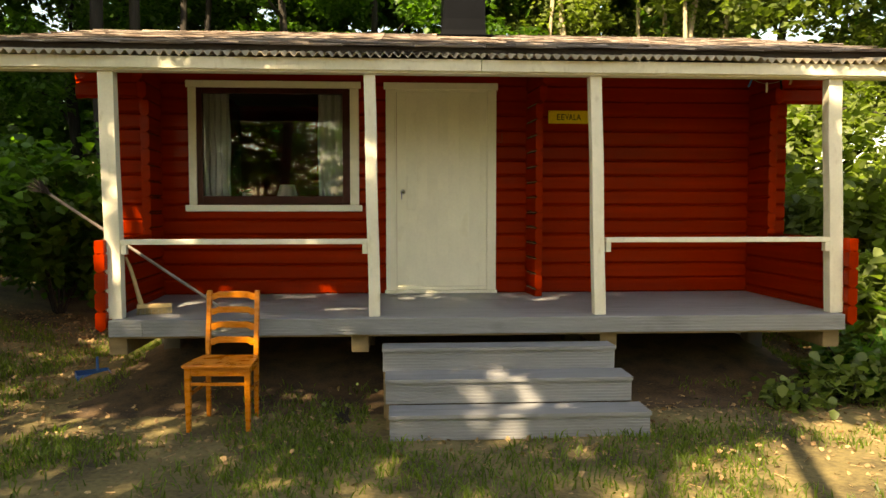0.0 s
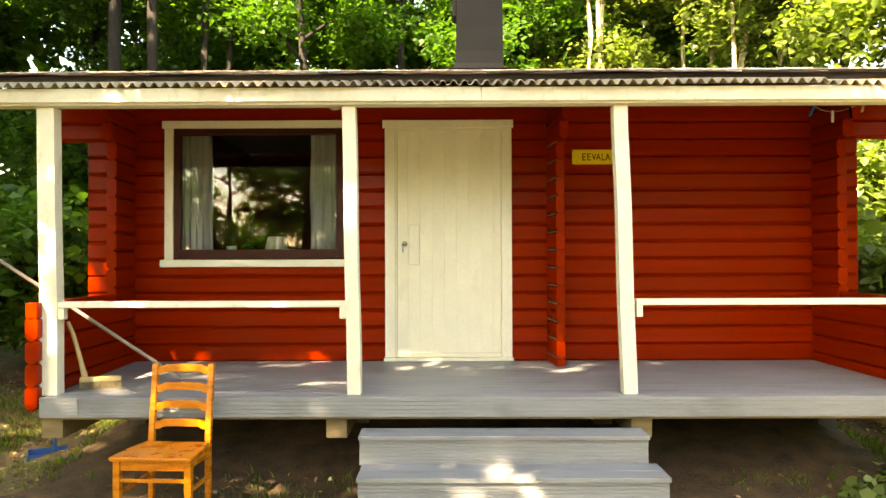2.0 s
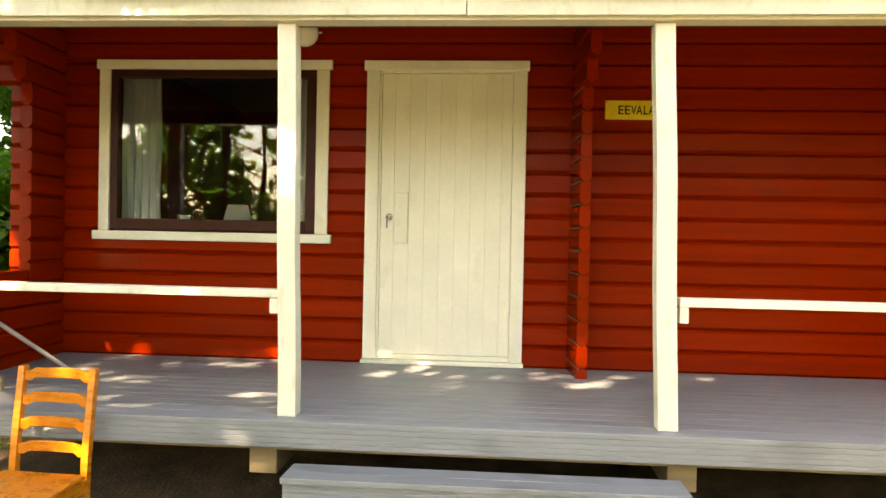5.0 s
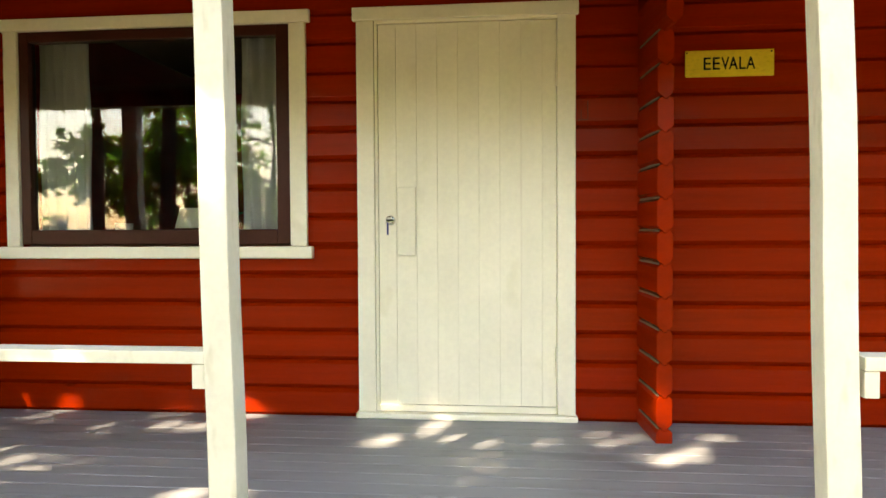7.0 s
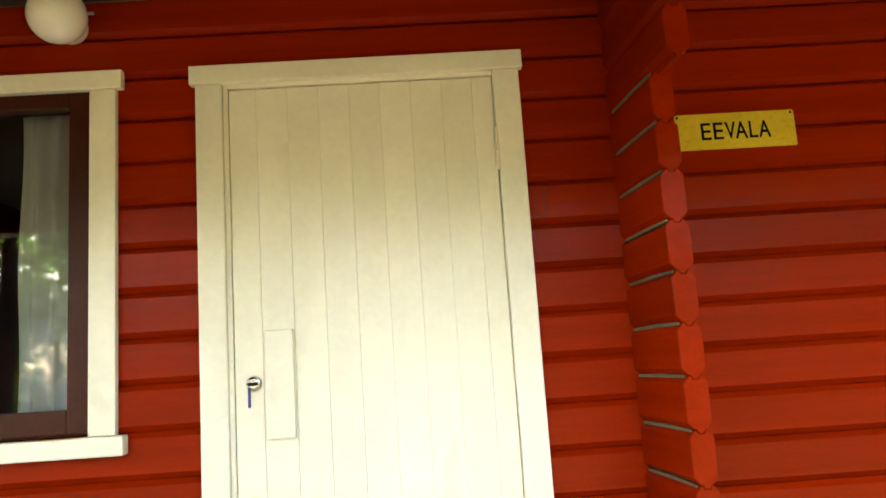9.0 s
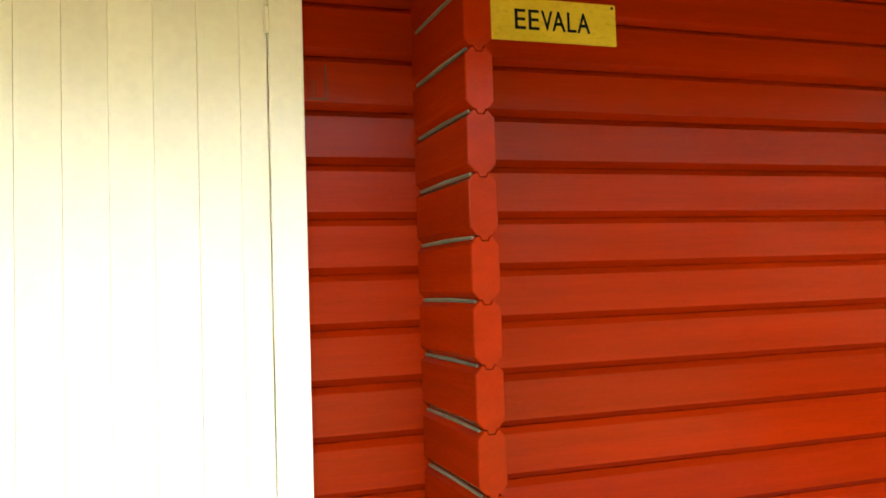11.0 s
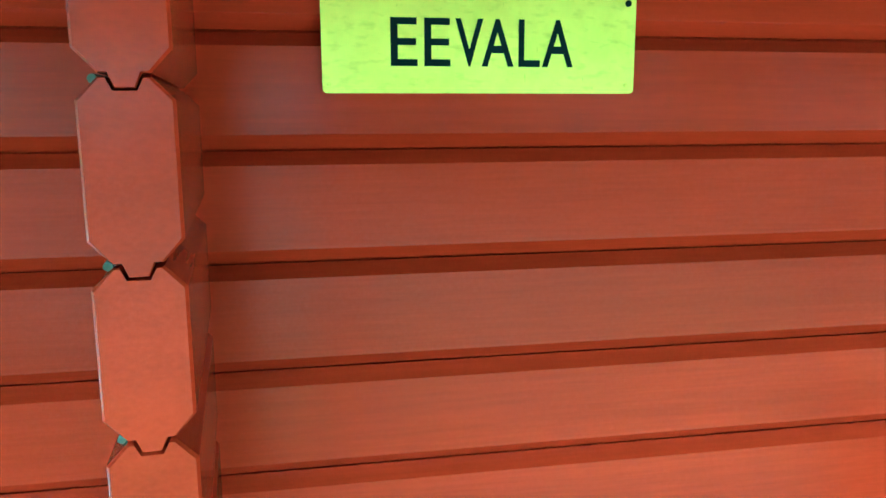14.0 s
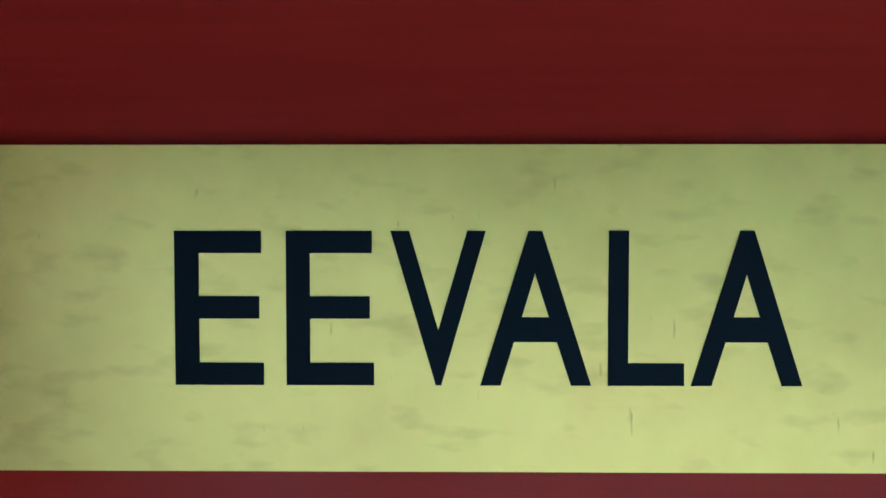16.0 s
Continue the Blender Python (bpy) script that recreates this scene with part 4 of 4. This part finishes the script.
# undergrowth round the cabin
for x, y, rx, h, n, mt in ((-4.6, 3.0, 1.3, 2.1, 5000, LEAF), (-6.2, 2.0, 1.4, 2.0, 5000, LEAF), (-5.2, 4.6, 1.5, 2.6, 5000, LEAF), (-8.0, 1.2, 1.5, 2.2, 5000, LEAF), (-3.2, 4.8, 1.3, 2.4, 4500, LEAF), (-9.5, -0.8, 1.4, 2.0, 4000, LEAF),
        (5.5, 1.3, 1.0, 2.0, 5000, LEAF_PALE), (6.6, 0.2, 1.2, 1.9, 5000, LEAF_PALE), (5.7, 3.2, 1.3, 2.6, 5500, LEAF_PALE), (7.6, 1.8, 1.4, 2.6, 5000, LEAF_PALE), (5.2, -0.4, 0.65, 1.1, 2600, LEAF_PALE), (6.3, -1.2, 0.8, 1.1, 3000, LEAF_PALE), (8.4, -0.6, 1.3, 1.9, 4500, LEAF_PALE), (4.9, -1.25, 0.45, 0.55, 1100, LEAF), (4.35, -1.45, 0.32, 0.34, 500, LEAF)):
    bush(x, y, rx, h, n, 0.13, mt, 300 + k, "dense leafy shrub at the edge of the wood" if mt is LEAF else "dense pale green shrub in sunlight")
    k += 1
for x, y, rx, h, n, mt in ((3.4, -1.8, 0.22, 0.24, 220, LEAF_PALE), (3.95, -1.65, 0.3, 0.36, 420, LEAF_PALE), (4.5, -2.0, 0.34, 0.34, 420, LEAF_PALE), (4.2, -1.2, 0.35, 0.5, 500, LEAF)):
    bush(x, y, rx, h, n, 0.075, mt, 300 + k, "low leafy weeds growing at the corner of the porch")
    k += 1
bush(-0.3, -2.05, 0.09, 0.14, 63, 0.035, LEAF_PALE, 299, "small pale plant beside the porch steps")
# the sunny side, behind the walker
for x, y, h, n in ((-6.6, -8.6, 11, 2700), (-4.6, -7.2, 11.5, 3500), (-10, -9, 11, 4000), (-9.0, -5.4, 11, 7000), (-6.0, -13, 13, 3000), (-9.6, -1.2, 14, 14000), (-9.4, 1.6, 13, 14000)):
    tree(x, y, h, 0.15, 14, 2.5, n, 0.17, BARK, LEAF, 500 + k, SUNNY, low=0.45)
    k += 1
tree(-2.5, -8.6, 10.5, 0.13, 12, 1.75, 6500, 0.16, BARK, LEAF, 900, SUNNY, low=0.66, lean=(0.9, 1.3))
tree(0.5, -9.2, 10.5, 0.12, 11, 1.5, 4500, 0.15, BARK, LEAF, 901, SUNNY, low=0.66, lean=(-0.9, 2.6))
ring = random.Random(11)
for x, y in ((-13, -11), (-10.5, -17), (-7.6, -21), (-4.6, -22.5), (1.6, -23), (4.6, -21.5), (7.4, -19), (10, -15.5), (12.4, -11.5), (14, -7), (15, -2), (-15.5, -6.5), (-17, -1), (-12, -24), (-6, -28), (-1.5, -31), (3.5, -29), (9, -26), (14.5, -20), (18, -12), (-18, -16)):
    tree(x, y, ring.uniform(6, 8.5), 0.16, 16, 2.9, 5200, 0.22, BARK, LEAF, 500 + k, "leafy tree on the far side of the lawn", low=0.06)
    k += 1

# ---- grass and litter ----
gr = np.random.default_rng(9)


def on_lawn(n, x0, x1, y0, y1, keep):
    q = np.stack([gr.uniform(x0, x1, n), gr.uniform(y0, y1, n)], -1)
    ok = [not (-2.2 < a < 3.85 and b > -1.2) and not (-0.1 < a < 1.9 and -2.5 < b < -1.2) and keep(a, b) for a, b in q]
    q = q[np.array(ok)]
    return np.array([(a, b, ground_z(a, b)) for a, b in q])


def tussock(a, b):
    f = noise.noise(Vector((a * 0.9, b * 0.9, 0))) + 0.5 * noise.noise(Vector((a * 3.1, b * 3.1, 5)))
    return gr.random() < 0.42 + 1.3 * f - (0.40 if b > -2.4 and -2.3 < a < 4 else 0)


p = on_lawn(230000, -6.5, 7.5, -7.2, 2.0, tussock)
n = len(p)
yaw, hgt, wid, bend = gr.random(n) * 6.283, gr.uniform(0.02, 0.085, n), gr.uniform(0.003, 0.0065, n), gr.normal(0, 0.035, (n, 2))
side = np.stack([np.cos(yaw) * wid, np.sin(yaw) * wid, 0 * yaw], -1)
tip = p + np.stack([bend[:, 0], bend[:, 1], hgt], -1)
mid = p + np.stack([bend[:, 0] * 0.35, bend[:, 1] * 0.35, hgt * 0.6], -1)
v = np.stack([p - side, p + side, mid + side * 0.8, tip, mid - side * 0.8], 1).reshape(-1, 3)
f = np.array([(0, 1, 2, 4)])[None] + 5 * np.arange(n)[:, None, None]
f2 = np.array([(4, 2, 3)])[None] + 5 * np.arange(n)[:, None, None]
grass = put("grass", mesh_of("grass", v.tolist(), f.reshape(-1, 4).tolist() + f2.reshape(-1, 3).tolist(), GRASS))
tagged(grass, "thin uneven grass on the worn lawn", "grass", kind="stuff")
p = on_lawn(42000, -7.5, 7.5, -7.2, 3.0, lambda a, b: gr.random() < 0.12 + 0.4 * (a < -3) + 0.4 * (-2.9 < b) + 0.25 * (a > 1.6 and b > -3.6))
p[:, 2] += 0.006
litter = put("leaf_litter", leaf_mesh("leaf_litter", p, 0.034, LITTER, gr, 0.0))
tagged(litter, "dry brown fallen leaves scattered on the lawn", "leaves", kind="stuff")
p = on_lawn(2600, -5, 6, -5.5, 1.0, lambda a, b: gr.random() < 0.25 + 0.6 * (b > -2.8))
n = len(p)
yaw, ln, w = gr.random(n) * 6.283, gr.uniform(0.03, 0.12, n), gr.uniform(0.0015, 0.004, n)
ax = np.stack([np.cos(yaw) * ln, np.sin(yaw) * ln, gr.normal(0, 0.008, n)], -1)
sd = np.stack([-np.sin(yaw) * w, np.cos(yaw) * w, 0 * w], -1)
up = np.array((0, 0, 1.0)) * (w * 1.7)[:, None]
p[:, 2] += 0.008
v = np.stack([p - sd, p + sd, p + up, p + ax - sd * 0.6, p + ax + sd * 0.6, p + ax + up * 0.6], 1).reshape(-1, 3)
f = (np.array([(0, 3, 4, 1), (1, 4, 5, 2), (2, 5, 3, 0)])[None] + 6 * np.arange(n)[:, None, None]).reshape(-1, 4)
twigs = put("twigs", mesh_of("twigs", v.tolist(), f.tolist(), LITTER))
tagged(twigs, "dry broken twigs lying on the soil before the porch", "twigs", kind="stuff")
